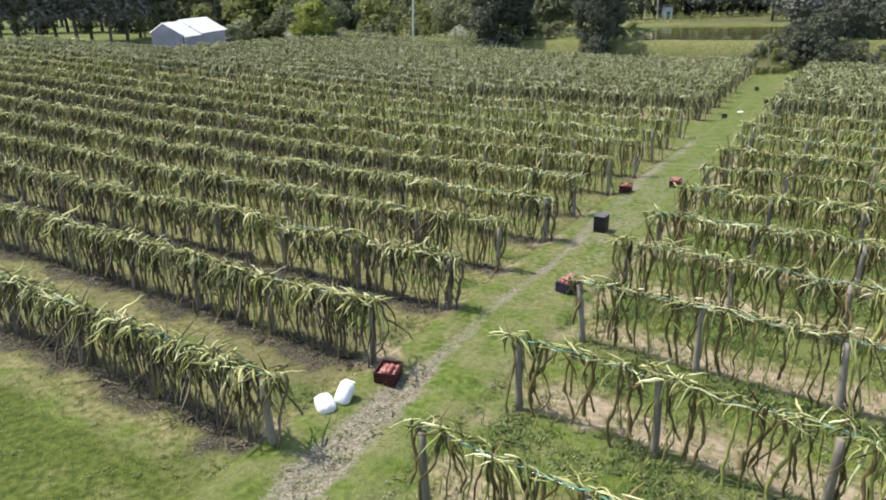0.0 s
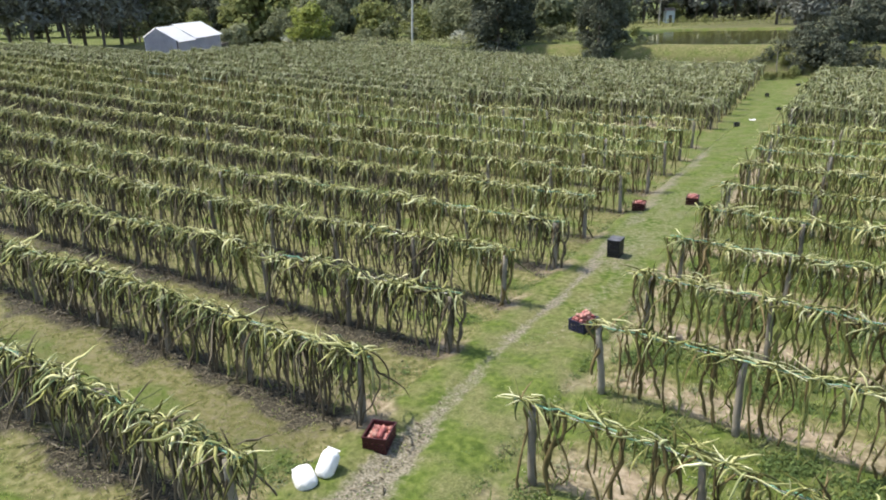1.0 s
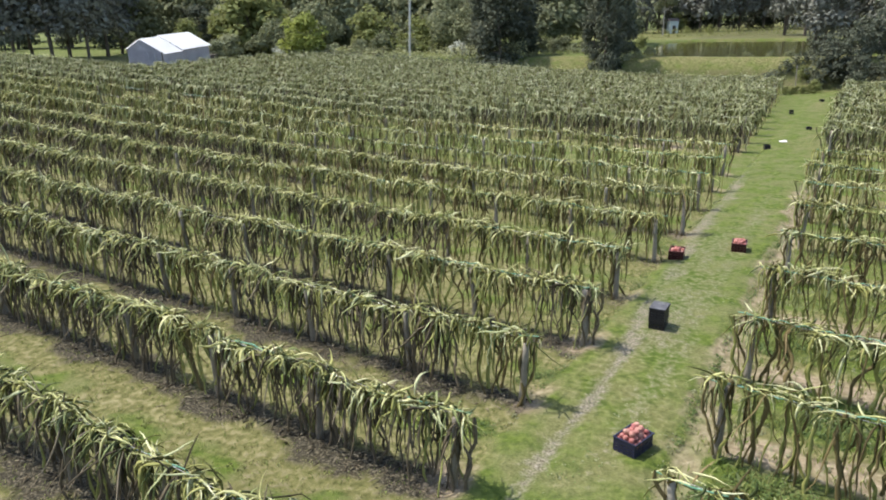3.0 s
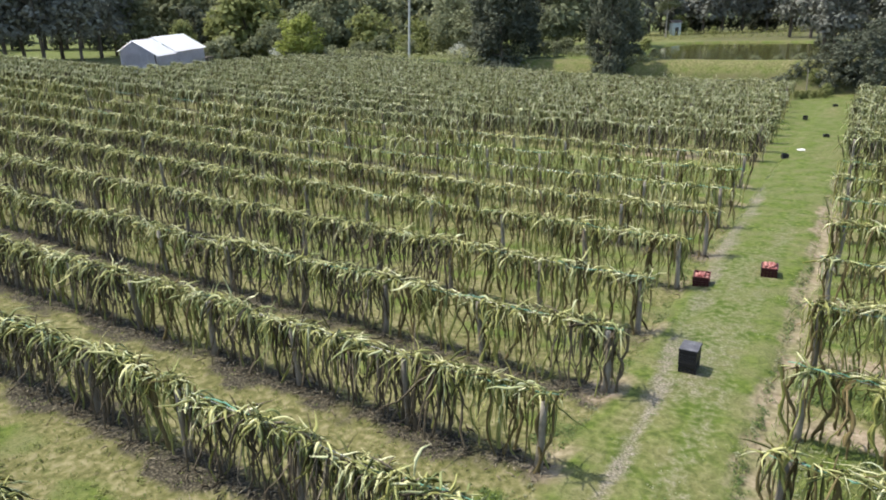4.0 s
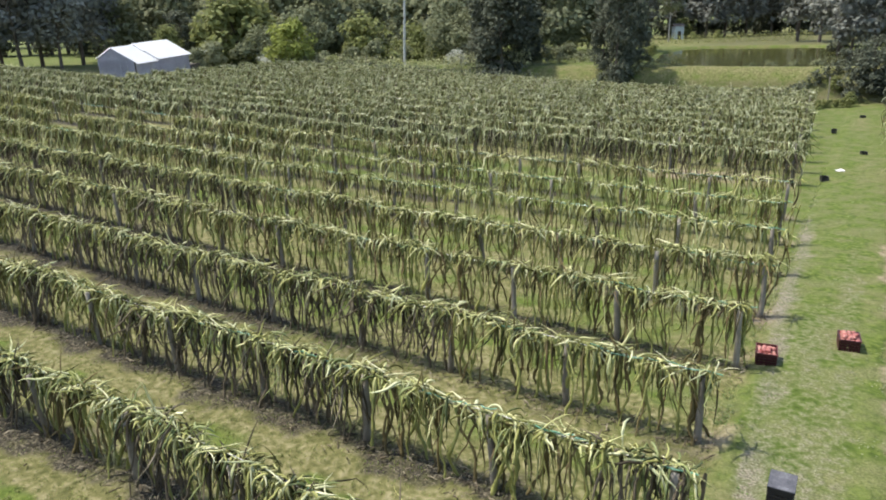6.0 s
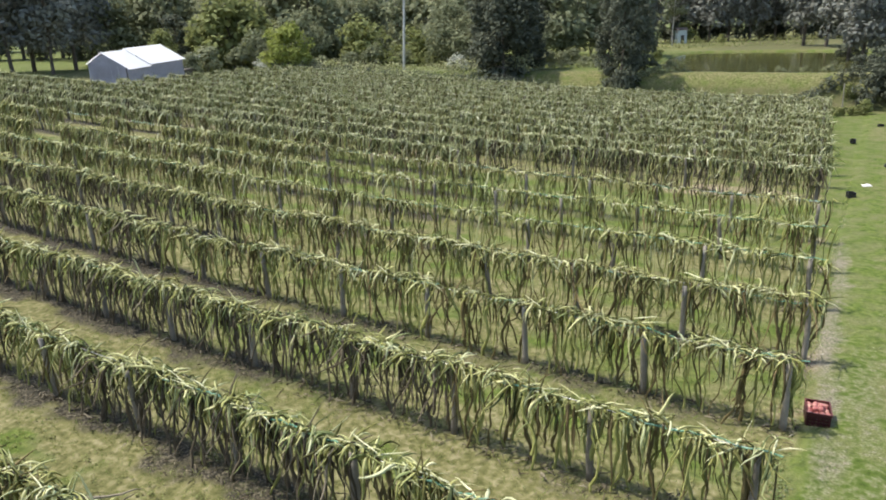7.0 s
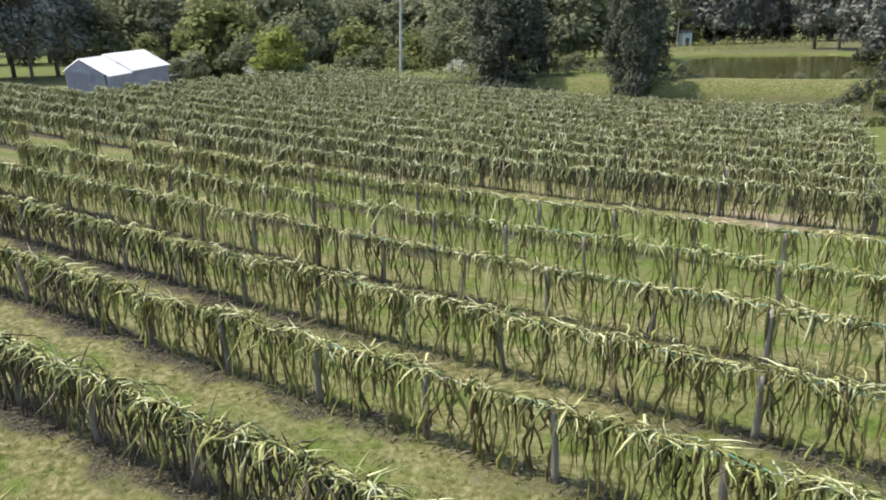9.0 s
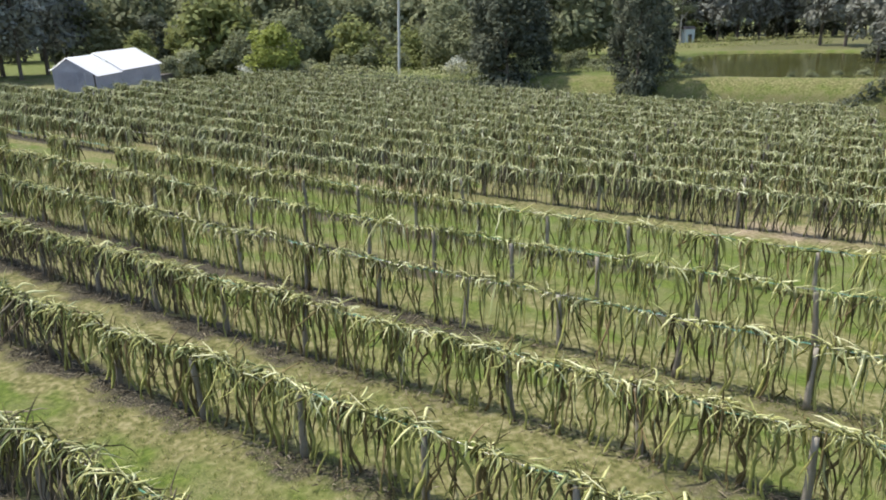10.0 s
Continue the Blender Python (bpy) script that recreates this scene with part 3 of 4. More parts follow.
def add_row(k, xa, xb, near):
    """One trellis row from xa to xb: posts, wire, twine, and its plants."""
    rng = np.random.default_rng(500 + k + (60 if xa > 1.7 else 0))
    row = new("trellis_row")
    step = 2.62 if by_left(xa) else 2.42
    count = int(abs(xb - xa) / step) + 1
    sgn = 1 if xb > xa else -1
    for i in range(count):
        x = xa if i == 0 else (0.12 if k < len(ROW_ENDS) and by_left(xa) else xa) + sgn * (i * step + rng.normal(0, 0.05))
        y = row_y(k, x)
        if in_gap(x, y) or (k > 10 and i % 2):
            continue
        p = part("post", POSTS[int(rng.integers(5))], None, row)
        p.matrix_basis = pose(x, y, ground_z(x, y), rng.normal(0, 2), rng.normal(-2.2, 1.6), rng.uniform(0, 360))
    px = np.arange(0, abs(xb - xa) + 0.4, 0.68)
    def along(dz, wob, dy=0.0):
        pts = []
        for q in px:
            x = xa + sgn * q
            sag = 0.03 * math.sin(math.pi * (q / step % 1))
            pts.append((x, row_y(k, x) + dy + rng.normal(0, wob), ground_z(x, 0) + dz - sag + rng.normal(0, wob)))
        return np.array(pts)[None]
    w = along(WIRE_Z, 0.004)
    part("wire", quads("wire", *tubes(w, np.full(w.shape[:2], 0.006), 4), WIRE), None, row)
    if k <= 10:
        tw = along(WIRE_Z + 0.022, 0.02)
        tw[0, 0, 0] -= 0.3 * sgn
        i = 0
        while i < tw.shape[1] - 3:
            j = min(tw.shape[1], i + int(rng.integers(2, 5)))
            piece = tw[:, i:j]
            fine = np.linspace(0, piece.shape[1] - 1, 5 * piece.shape[1])
            piece = np.stack([np.interp(fine, np.arange(piece.shape[1]), piece[0, :, c]) for c in range(3)], -1)[None]
            piece = piece + rng.normal(0, 1, piece.shape) * np.array([0.0, 0.018, 0.014])
            part("twine", quads("twine", *tubes(piece, rng.uniform(0.008, 0.018, piece.shape[:2]), 4), TWINE), None, row, "green plastic twine")
            i = j - 1 if xa > 1.7 and rng.random() < 0.7 else j + int(rng.integers(0, 4 if tw[0, j - 1, 0] > -10 else 7))
    tagged(row, "long row of grey wooden posts with wire and green twine", "trellis", "trellis rows of the plantation")
    # plants
    if near:
        n = int(abs(xb - xa) / PLANT)
        for i in range(n):
            x = xa + sgn * (i + 0.32) * PLANT
            y = row_y(k, x)
            if in_gap(x, y):
                continue
            add_plant(plant_kind(x, y, rng), int(rng.integers(1000)), x, y, rng)
        return
    a, b = min(xa, xb), max(xa, xb)
    a, b = (a, b + 0.4) if xa < 1.7 else (a - 0.4, b)
    L = b - a
    sets = []
    far = k > 13
    sparse = 7 < k < 11
    plan = ((arching, 8, 5, dict(wide=0.036), 0), (hanging, 16 if far else 18, 5, dict(drop=(0.6, 1.32), wide=0.036), 0),
            (crest, 12, 4, dict(wide=0.026), 1), (arching, 14, 4, dict(reach=(0.15, 0.5), wide=0.031), 1), (shoots, 6 if far else 4, 4, dict(wide=0.022), 1),
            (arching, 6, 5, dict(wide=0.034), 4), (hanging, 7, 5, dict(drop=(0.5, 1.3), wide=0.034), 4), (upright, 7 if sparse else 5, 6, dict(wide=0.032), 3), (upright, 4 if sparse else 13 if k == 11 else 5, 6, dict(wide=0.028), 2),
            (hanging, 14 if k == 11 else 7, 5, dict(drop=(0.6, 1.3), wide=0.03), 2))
    for maker, per_m, segs, size, slot in plan:
        lines, rad = maker(rng, int(per_m * L), a, b, segs, **size)
        mx = lines[:, :1, 0]
        lines = lines.copy()
        lines[:, :, 1] += np.vectorize(lambda v: row_y(k, v))(mx)
        lines[:, :, 2] += land(mx, mx * 0) + 0.03 * np.sin(mx * 0.9 + k * 2.1) + 0.03 * np.sin(mx * 2.3 + k * 1.3)
        keep = np.array([not in_gap(v, row_y(k, v)) for v in mx[:, 0]])
        if sparse and slot != 3:                 # thinner plants towards the track
            keep &= (mx[:, 0] < -19 - 6 * rng.random(len(mx))) | (rng.random(len(mx)) < (0.3, 0.8, 0.5, 1.0, 0.3)[slot])
        sets.append((lines[keep], rad[keep], slot))
    vs, fs, ms, off = [], [], [], 0
    for lines, rad, j in sets:
        v, f = tubes(lines, rad, 3, rng, 0.5)
        vs.append(v), fs.append(f + off), ms.append(np.full(len(f), j, np.int32))
        off += len(v)
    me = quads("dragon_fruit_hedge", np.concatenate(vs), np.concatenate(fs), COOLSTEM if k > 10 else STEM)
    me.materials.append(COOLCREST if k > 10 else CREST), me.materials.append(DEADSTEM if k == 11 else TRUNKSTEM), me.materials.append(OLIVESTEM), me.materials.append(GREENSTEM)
    me.polygons.foreach_set("material_index", np.concatenate(ms))
    tagged(new("dragon_fruit_hedge", me), "far row of drooping grey-green dragon fruit stems", "plants", "far rows of dragon fruit", "stuff")

def plant_kind(x, y, rng):
    if x > 1.7:
        return 3 if y < -1.5 and rng.random() < 0.8 else 2 if rng.random() < (0.9 if y < 1 else 0.45) else 1
    if -1.0 < y < 1.2 and -10 < x < -2:
        return 1 if rng.random() < 0.7 else 0
    if y < 1.5 or x < -13 - 6 * rng.random() or (y < 7.5 and x < -5):
        return 0 if rng.random() < 0.88 else 1
    if y < 4.5:
        return 0 if rng.random() < 0.5 else 1
    return 1 if rng.random() < 0.8 else 2

NEAR_ROWS = 8
for k in range(ROWS):
    y = ROW_LINES[k]
    xl = max(8.3 - (y + 16) * 2.04 - 4, -57.5 if y > 34 else -80)
    drift = max(0.0, y - 12)                     # the track bends away a little
    add_row(k, -16.0 if y == 25.0 else ROW_ENDS[k] if k < len(ROW_ENDS) else 0.12 - 0.06 * drift, xl, k < NEAR_ROWS)
    if y < 54 and y != 25.0:
        add_row(k, 3.6 - 0.02 * drift, 11.5, k < NEAR_ROWS)

# ---------- things on the path ----------
def crate_proto(name, mat, rim_mat, label, lid=None):
    """A slatted harvest crate, 0.53 x 0.41 x 0.29 m."""
    lx, ly, h, w = 0.265, 0.205, 0.29, 0.012
    root = new(name)
    bm = bmesh.new()
    box(bm, -lx + w, -ly + w, 0.0, lx - w, ly - w, 0.014)
    part("base", bm, mat, root)
    def panel(a, axis):
        """A moulded side with rows of slots."""
        L = (lx if axis == "x" else ly - w)
        us = np.linspace(-L, L, 14)
        zs = (0.0, 0.05, 0.07, 0.11, 0.13, 0.17, 0.19, 0.265)
        bm = bmesh.new()
        vs = [[bm.verts.new((u, a, z) if axis == "x" else (a, u, z)) for u in us] for z in zs]
        for j in range(len(zs) - 1):
            for i in range(len(us) - 1):
                if j in (1, 3, 5) and i % 3 and i not in (0, 12):
                    continue
                bm.faces.new((vs[j][i], vs[j][i + 1], vs[j + 1][i + 1], vs[j + 1][i]))
        bmesh.ops.delete(bm, geom=[v for v in bm.verts if not v.link_faces], context="VERTS")
        bmesh.ops.solidify(bm, geom=bm.faces[:], thickness=w)
        part("side_panel", bm, mat, root)
    for a in (-ly + w / 2, ly - w / 2):
        panel(a, "x")
    for a in (-lx + w / 2, lx - w / 2):
        panel(a, "y")
    bm = bmesh.new()
    box(bm, -lx - 0.012, -ly - 0.012, 0.265, lx + 0.012, -ly + 0.014, h)
    box(bm, -lx - 0.012, ly - 0.014, 0.265, lx + 0.012, ly + 0.012, h)
    box(bm, -lx - 0.012, -ly + 0.014, 0.265, -lx + 0.014, ly - 0.014, h)
    box(bm, lx - 0.014, -ly + 0.014, 0.265, lx + 0.012, ly - 0.014, h)
    part("rim", bm, rim_mat, root)
    if lid:
        bm = bmesh.new()
        box(bm, -lx - 0.006, -ly - 0.006, h, lx + 0.006, ly + 0.006, h + 0.016)
        top = [f for f in bm.faces if f.normal.z > 0.5 or all(v.co.z > h + 0.01 for v in f.verts)]
        bmesh.ops.inset_region(bm, faces=top, thickness=0.025, depth=-0.006)
        part("lid", bm, lid, root, "dusty grey lid")
    return tagged(root, label, "crate", "harvest crates on the track")

def fruit_mesh(seed):
    rng = np.random.default_rng(seed)
    bm = bmesh.new()
    bmesh.ops.create_icosphere(bm, subdivisions=2, radius=0.05)
    for v in bm.verts:
        d = v.co.normalized()
        k = 1 + (0.22 if rng.random() < 0.22 else 0.0) + rng.normal(0, 0.02)
        v.co = Vector((d.x * 0.049 * k, d.y * 0.049 * k, d.z * 0.058 * k))
    me = bpy.data.meshes.new("dragon_fruit")
    bm.to_mesh(me)
    bm.free()
    me.materials.append(FRUIT)
    return me
FRUITS = [fruit_mesh(s) for s in range(4)]

def fill_crate(x, y, z, turn, seed, heap=0.06, level=0.24):
    rng = np.random.default_rng(seed)
    m = pose(x, y, z, 0, 0, turn)
    for layer, (nx, ny) in enumerate(((5, 4), (5, 3), (4, 2)) if heap > 0.08 else ((5, 4), (4, 3)) if heap > 0.03 else ((5, 4), (3, 2))):
        for i in range(nx):
            for j in range(ny):
                p = m @ Vector(((i - (nx - 1) / 2) * 0.096 + rng.normal(0, 0.01), (j - (ny - 1) / 2) * 0.092 + rng.normal(0, 0.009), level + layer * 0.07 + rng.normal(0, 0.008)))
                ob = new("dragon_fruit", FRUITS[int(rng.integers(4))])
                ob.matrix_basis = Matrix.Translation(p) @ pose(0, 0, 0, rng.uniform(0, 180), rng.uniform(0, 180), rng.uniform(0, 360))
                tagged(ob, "ripe pinkish-red dragon fruit heaped in a harvest crate", "fruit", "harvested dragon fruit")

CRATE_BLACK = crate_proto("harvest_crate", PLASTIC_BLACK, PLASTIC_BLACK, "black slatted plastic crate standing on the grass track")
CRATE_LID = crate_proto("harvest_crate", PLASTIC_BLACK, PLASTIC_BLACK, "black plastic crate with dusty lid stacked on another", PLASTIC_DUSTY)
CRATE_MAROON = crate_proto("harvest_crate", PLASTIC_MAROON, PLASTIC_MAROON, "dark maroon crate full of red dragon fruit by a post")
CRATE_NAVY = crate_proto("harvest_crate", PLASTIC_NAVY, PLASTIC_NAVY, "navy plastic crate heaped with red dragon fruit")
CRATE_RED = crate_proto("harvest_crate", PLASTIC_MAROON, PLASTIC_RED, "maroon crate with red rim filled with dragon fruit")
used = set()
def put_crate(proto, x, y, z, turn, size=1.0, tall=1.0):
    m = pose(x, y, z + ground_z(x, y), 0, 0, turn) @ Matrix.Diagonal((size, size, size * tall, 1))
    if proto.name in used:
        return copy_thing(proto, m)
    used.add(proto.name)
    proto.matrix_basis = m
    return proto
PATH_Z = 0.075
put_crate(CRATE_MAROON, 0.98, -6.30, 0.05, 107), fill_crate(0.98, -6.30, 0.05, 107, 1, 0.0, 0.19)
put_crate(CRATE_NAVY, 2.37, -0.60, PATH_Z, 74), fill_crate(2.37, -0.60, PATH_Z, 74, 2, 0.1)
put_crate(CRATE_BLACK, 1.44, 4.36, PATH_Z - 0.02, 93, 0.85, 1.14), put_crate(CRATE_LID, 1.44, 4.36, PATH_Z + 0.262, 91, 0.85, 1.14)
put_crate(CRATE_RED, 0.58, 9.50, PATH_Z - 0.02, 98), fill_crate(0.58, 9.50, PATH_Z - 0.02, 98, 3, 0.0, 0.22)
put_crate(CRATE_MAROON, 2.05, 10.95, PATH_Z, 97), fill_crate(2.05, 10.95, PATH_Z, 97, 4, 0.06)
for x, y, a in ((0.36, 28.9, 20), (1.66, 36.0, 15), (-0.12, 43.7, 10), (1.20, 50.9, 20)):
    put_crate(CRATE_BLACK, x, y, PATH_Z - 0.02, a + 90, 0.78)

def sack(x, y, turn, tilt, L, R, label, lift=0.0):
    root = new("sack")
    bm = bmesh.new()
    bmesh.ops.create_icosphere(bm, subdivisions=4, radius=1)
    for v in bm.verts:
        c = v.co.copy()
        f = lambda q, e: math.copysign(abs(q) ** e, q)
        r = 1 + 0.05 * noise.noise(c * 2.3) + 0.025 * noise.noise(c * 6)
        v.co = Vector((f(c.x, 0.5) * L * r, f(c.y, 0.85) * R * r, f(c.z, 0.85) * R * 0.9 * r))
    for fce in bm.faces:
        fce.smooth = True
    part("body", bm, SACK, root)
    bm = bmesh.new()
    bmesh.ops.create_grid(bm, x_segments=4, y_segments=12, size=0.5, matrix=pose(0, 0, 0))
    for v in bm.verts:
        v.co = Vector((L * 0.97 + 0.03 * (v.co.x + 0.5), v.co.y * R * 1.6, 0.02 * noise.noise(Vector((v.co.y * 9, v.co.x * 4, 1)))))
    bmesh.ops.solidify(bm, geom=bm.faces[:], thickness=0.02)
    part("seam", bm, SACK, root, "stitched sack end")
    root.matrix_basis = pose(x, y, R * 0.8 + 0.03 + lift, 0, tilt, turn)
    return tagged(root, label, "sack", "white sacks by the track")
sack(0.60, -7.72, 150, -16, 0.22, 0.17, "full white woven sack lying on the grass")
sack(0.76, -7.36, 88, -48, 0.23, 0.15, "full white sack leaning against another on grass", 0.11)

def rag(x, y):
    bm = bmesh.new()
    bmesh.ops.create_grid(bm, x_segments=10, y_segments=8, size=0.16)
    for v in bm.verts:
        v.co.z = 0.06 + 0.06 * noise.noise(v.co * 5) + 0.05 * max(0, 0.5 - v.co.length)
    g = bmesh.ops.extrude_face_region(bm, geom=bm.faces[:])
    for v in [q for q in g["geom"] if isinstance(q, bmesh.types.BMVert)]:
        v.co.z -= 0.02
    me = bpy.data.meshes.new("plastic_sheet")
    bm.to_mesh(me)
    bm.free()
    me.materials.append(SACK)
    ob = new("plastic_sheet", me)
    ob.matrix_basis = pose(x, y, PATH_Z, 0, 0, 25)
    tagged(ob, "crumpled white plastic sheet lying on the grass track", "sheet")
rag(0.85, 31.2)

# ---------- shed ----------


def shed():
    root = new("shed")
    root.matrix_basis = pose(-60.46, 37.43, ground_z(-60.46, 37.4) - 0.1, 0, -1.6, 114.6)
    # local x runs along the ridge, local -y is the side that faces the field
    L, W, E, R = 11.0, 2.3, 2.16, 3.55
    B = 1.5                                      # the rear half is shallower
    EB = R - (R - E) * B / W
    def slab(name, pts, mat, thick, label=""):
        bm = bmesh.new()
        vs = [bm.verts.new(p) for p in pts]
        bm.faces.new(vs)
        bmesh.ops.solidify(bm, geom=bm.faces[:], thickness=thick)
        bmesh.ops.recalc_face_normals(bm, faces=bm.faces[:])
        return part(name, bm, mat, root, label)
    slab("gable_wall", ((0, -W, 0), (0, B, 0), (0, B, EB), (0, 0, R), (0, -W, E)), SHEDWALL, 0.06)
    slab("gable_wall", ((L, -W, 0), (L, B, 0), (L, B, EB), (L, 0, R), (L, -W, E)), SHEDWALL, 0.06)
    slab("side_wall", ((0.07, -W, 0), (L - 0.07, -W, 0), (L - 0.07, -W, E), (0.07, -W, E)), SHEDWALL, 0.06)
    slab("side_wall", ((0.07, B, 0), (L - 0.07, B, 0), (L - 0.07, B, EB), (0.07, B, EB)), SHEDWALL, 0.06)
    def sheet(x0, x1, side, dz):
        """Corrugated roof sheet from the ridge to the eave."""
        bm = bmesh.new()
        n = int((x1 - x0) / 0.09)
        over = 1.12 if side < 0 else 1.12 * B / W
        rows = []
        for i in range(n + 1):
            x = x0 + (x1 - x0) * i / n
            z = dz + (0.02 if i % 2 else 0.0)
            rows.append((bm.verts.new((x, 0, R + 0.07 + z)), bm.verts.new((x, side * W * over, R - (R - E) * over + 0.07 + z))))
        for a, b in zip(rows, rows[1:]):
            bm.faces.new((a[0], b[0], b[1], a[1]))
        bmesh.ops.solidify(bm, geom=bm.faces[:], thickness=0.012)
        part("roof_sheet", bm, ROOF, root, "white corrugated roof sheet")
    for side in (-1, 1):
        sheet(-0.15, 4.0, side, 0.0)
        sheet(3.85, L + 0.15, side, 0.14)
    bm = bmesh.new()
    bmesh.ops.create_cone(bm, segments=8, radius1=0.07, radius2=0.06, depth=2.3, cap_ends=True, matrix=pose(-0.25, -2.32, 1.1))
    part("corner_post", bm, DARKWOOD, root, "dark wooden corner post")
    for c in (-1.4, -0.7):
        bm = bmesh.new()
        box(bm, -0.08, c - 0.03, 0.0, -0.062, c + 0.03, 2.4)
        part("batten", bm, SHEDWALL, root)
    # low lean-to beyond the far gable
    bm = bmesh.new()
    box(bm, L + 0.1, -W + 0.1, 0, L + 2.6, W - 0.8, 1.05)
    part("lean_to", bm, TILES, root, "low dark lean-to")
    tagged(root, "small grey shed with a bright white corrugated gable roof", "shed")
shed()

def utility_pole(x, y):
    z = ground_z(x, y)
    root = new("utility_pole")
    root.matrix_basis = pose(x, y, z, -1.2, 2.2, 0)
    bm = bmesh.new()
    bmesh.ops.create_cone(bm, segments=12, radius1=0.15, radius2=0.10, depth=11, cap_ends=True, matrix=pose(0, 0, 5.4))
    part("pole", bm, POLEMAT, root)
    bm = bmesh.new()
    box(bm, -0.9, -0.06, 9.9, 0.9, 0.06, 10.02)
    arm = part("crossarm", bm, POLEMAT, root)
    for c in (-0.75, 0.0, 0.75):
        bm = bmesh.new()
        bmesh.ops.create_cone(bm, segments=10, radius1=0.05, radius2=0.03, depth=0.16, cap_ends=True, matrix=pose(c, 0, 10.1))
        part("insulator", bm, POLEMAT, arm)
    s = np.linspace(0, 1, 40)[:, None]
    for c in (-0.75, 0.0, 0.75):
        a, b = np.array([c, 0, 10.2]), np.array([-62.0 + c, -16.0, 10.6])
        line = (a * (1 - s) + b * s + np.array([0, 0, -1.6]) * 4 * s * (1 - s))[None]
        part("cable", quads("cable", *tubes(line, np.full((1, 40), 0.016), 4), CABLE), None, root, "black overhead cable")
    tagged(root, "tall pale concrete utility pole behind the field hedge", "pole")
utility_pole(-45.1, 63.75)

def slender_pole(x, y, h):
    bm = bmesh.new()
    bmesh.ops.create_cone(bm, segments=10, radius1=0.05, radius2=0.035, depth=h, cap_ends=True, matrix=pose(0, 0, h / 2 - 0.1))
    me = bpy.data.meshes.new("slender_pole")
    bm.to_mesh(me)
    bm.free()
    me.materials.append(WOOD)
    ob = new("slender_pole", me)
    ob.matrix_basis = pose(x, y, ground_z(x, y), 0.4, -1.8, 0)
    tagged(ob, "thin grey wooden pole before the dark bushes", "pole")
slender_pole(-1.4, 58.0, 2.4)

# ---------- trees and shrubs ----------
def leaf_mesh(name, blobs, per_blob, size, mat, seed, flat=0.55):
    """Many small folded leaves round a set of blobs (x, y, z, rx, rz)."""
    rng = np.random.default_rng(seed)
    cs, outs = [], []
    for x, y, z, rx, rz in blobs:
        d = rng.normal(size=(per_blob, 3))
        d /= np.linalg.norm(d, axis=1, keepdims=True)
        r = rng.uniform(0.5, 1.1, (per_blob, 1)) ** 0.6
        cs.append(np.array([x, y, z]) + d * r * np.array([rx, rx, rz]))
        outs.append(d)
    c = np.concatenate(cs)
    n = len(c)
    nrm = 0.45 * rng.normal(size=(n, 3)) + 0.7 * np.concatenate(outs) + np.array([0, 0, flat])
    nrm /= np.linalg.norm(nrm, axis=1, keepdims=True)
    a = np.cross(nrm, rng.normal(size=(n, 3)))
    a /= np.linalg.norm(a, axis=1, keepdims=True) + 1e-9
    b = np.cross(nrm, a)
    s = size * rng.uniform(0.6, 1.4, (n, 1))
    v = np.stack([c - a * s, c - b * s * 0.55 + nrm * s * 0.15, c + a * s, c + b * s * 0.55 + nrm * s * 0.15], 1).reshape(-1, 3)
    f = np.arange(n * 4).reshape(n, 4)
    return quads(name, v, f, mat)

def crown_blobs(rng, n, h0, h1, radius, taper):
    out = []
    for i in range(n):
        u = rng.random()
        z = h0 + (h1 - h0) * u
        rr = radius * (1 - taper * abs(u - 0.4) * 1.4) * math.sqrt(rng.random()) * 0.85
        a = rng.uniform(0, 2 * math.pi)
        q = radius * rng.uniform(0.26, 0.46)
        out.append((rr * math.cos(a), rr * math.sin(a), z, q, q * rng.uniform(0.6, 0.9)))
    return out

def tree(name, seed, height, radius, clear, mat, bark, blobs, per_blob, size, label, category="tree", taper=0.6, trunk=0.22):
    rng = np.random.default_rng(seed)
    root = new(name)
    bl = crown_blobs(rng, blobs, clear + 0.25 * radius, height - 0.25 * radius, radius, taper)
    s = np.linspace(0, 1, 8)
    line = np.stack([0.25 * np.sin(s * 3 + seed), 0.25 * np.sin(s * 2.3 + 2 * seed), -0.15 + height * 0.85 * s], -1)[None]
    part("trunk", quads("trunk", *tubes(line, (trunk * (1 - 0.82 * s))[None], 8), bark, True), None, root)
    for i in range(min(7, len(bl))):
        x, y, z, q, _ = bl[i]
        z0 = max(0.4, min(z * 0.75, z - 0.5))
        t = np.linspace(0, 1, 5)[:, None]
        base = np.array([0.1 * math.sin(z0), 0.1 * math.cos(z0), z0])
        limb = (base * (1 - t) + np.array([x, y, z]) * t + np.array([0, 0, -0.15]) * np.sin(np.pi * t))[None]
        part("limb", quads("limb", *tubes(limb, (trunk * 0.42 * (1 - 0.75 * t[:, 0]))[None], 5), bark, True), None, root)
    tagged(part("crown", leaf_mesh("crown", bl, per_blob, size, mat, seed + 7), None, root), kind="stuff")
    return tagged(root, label, category)

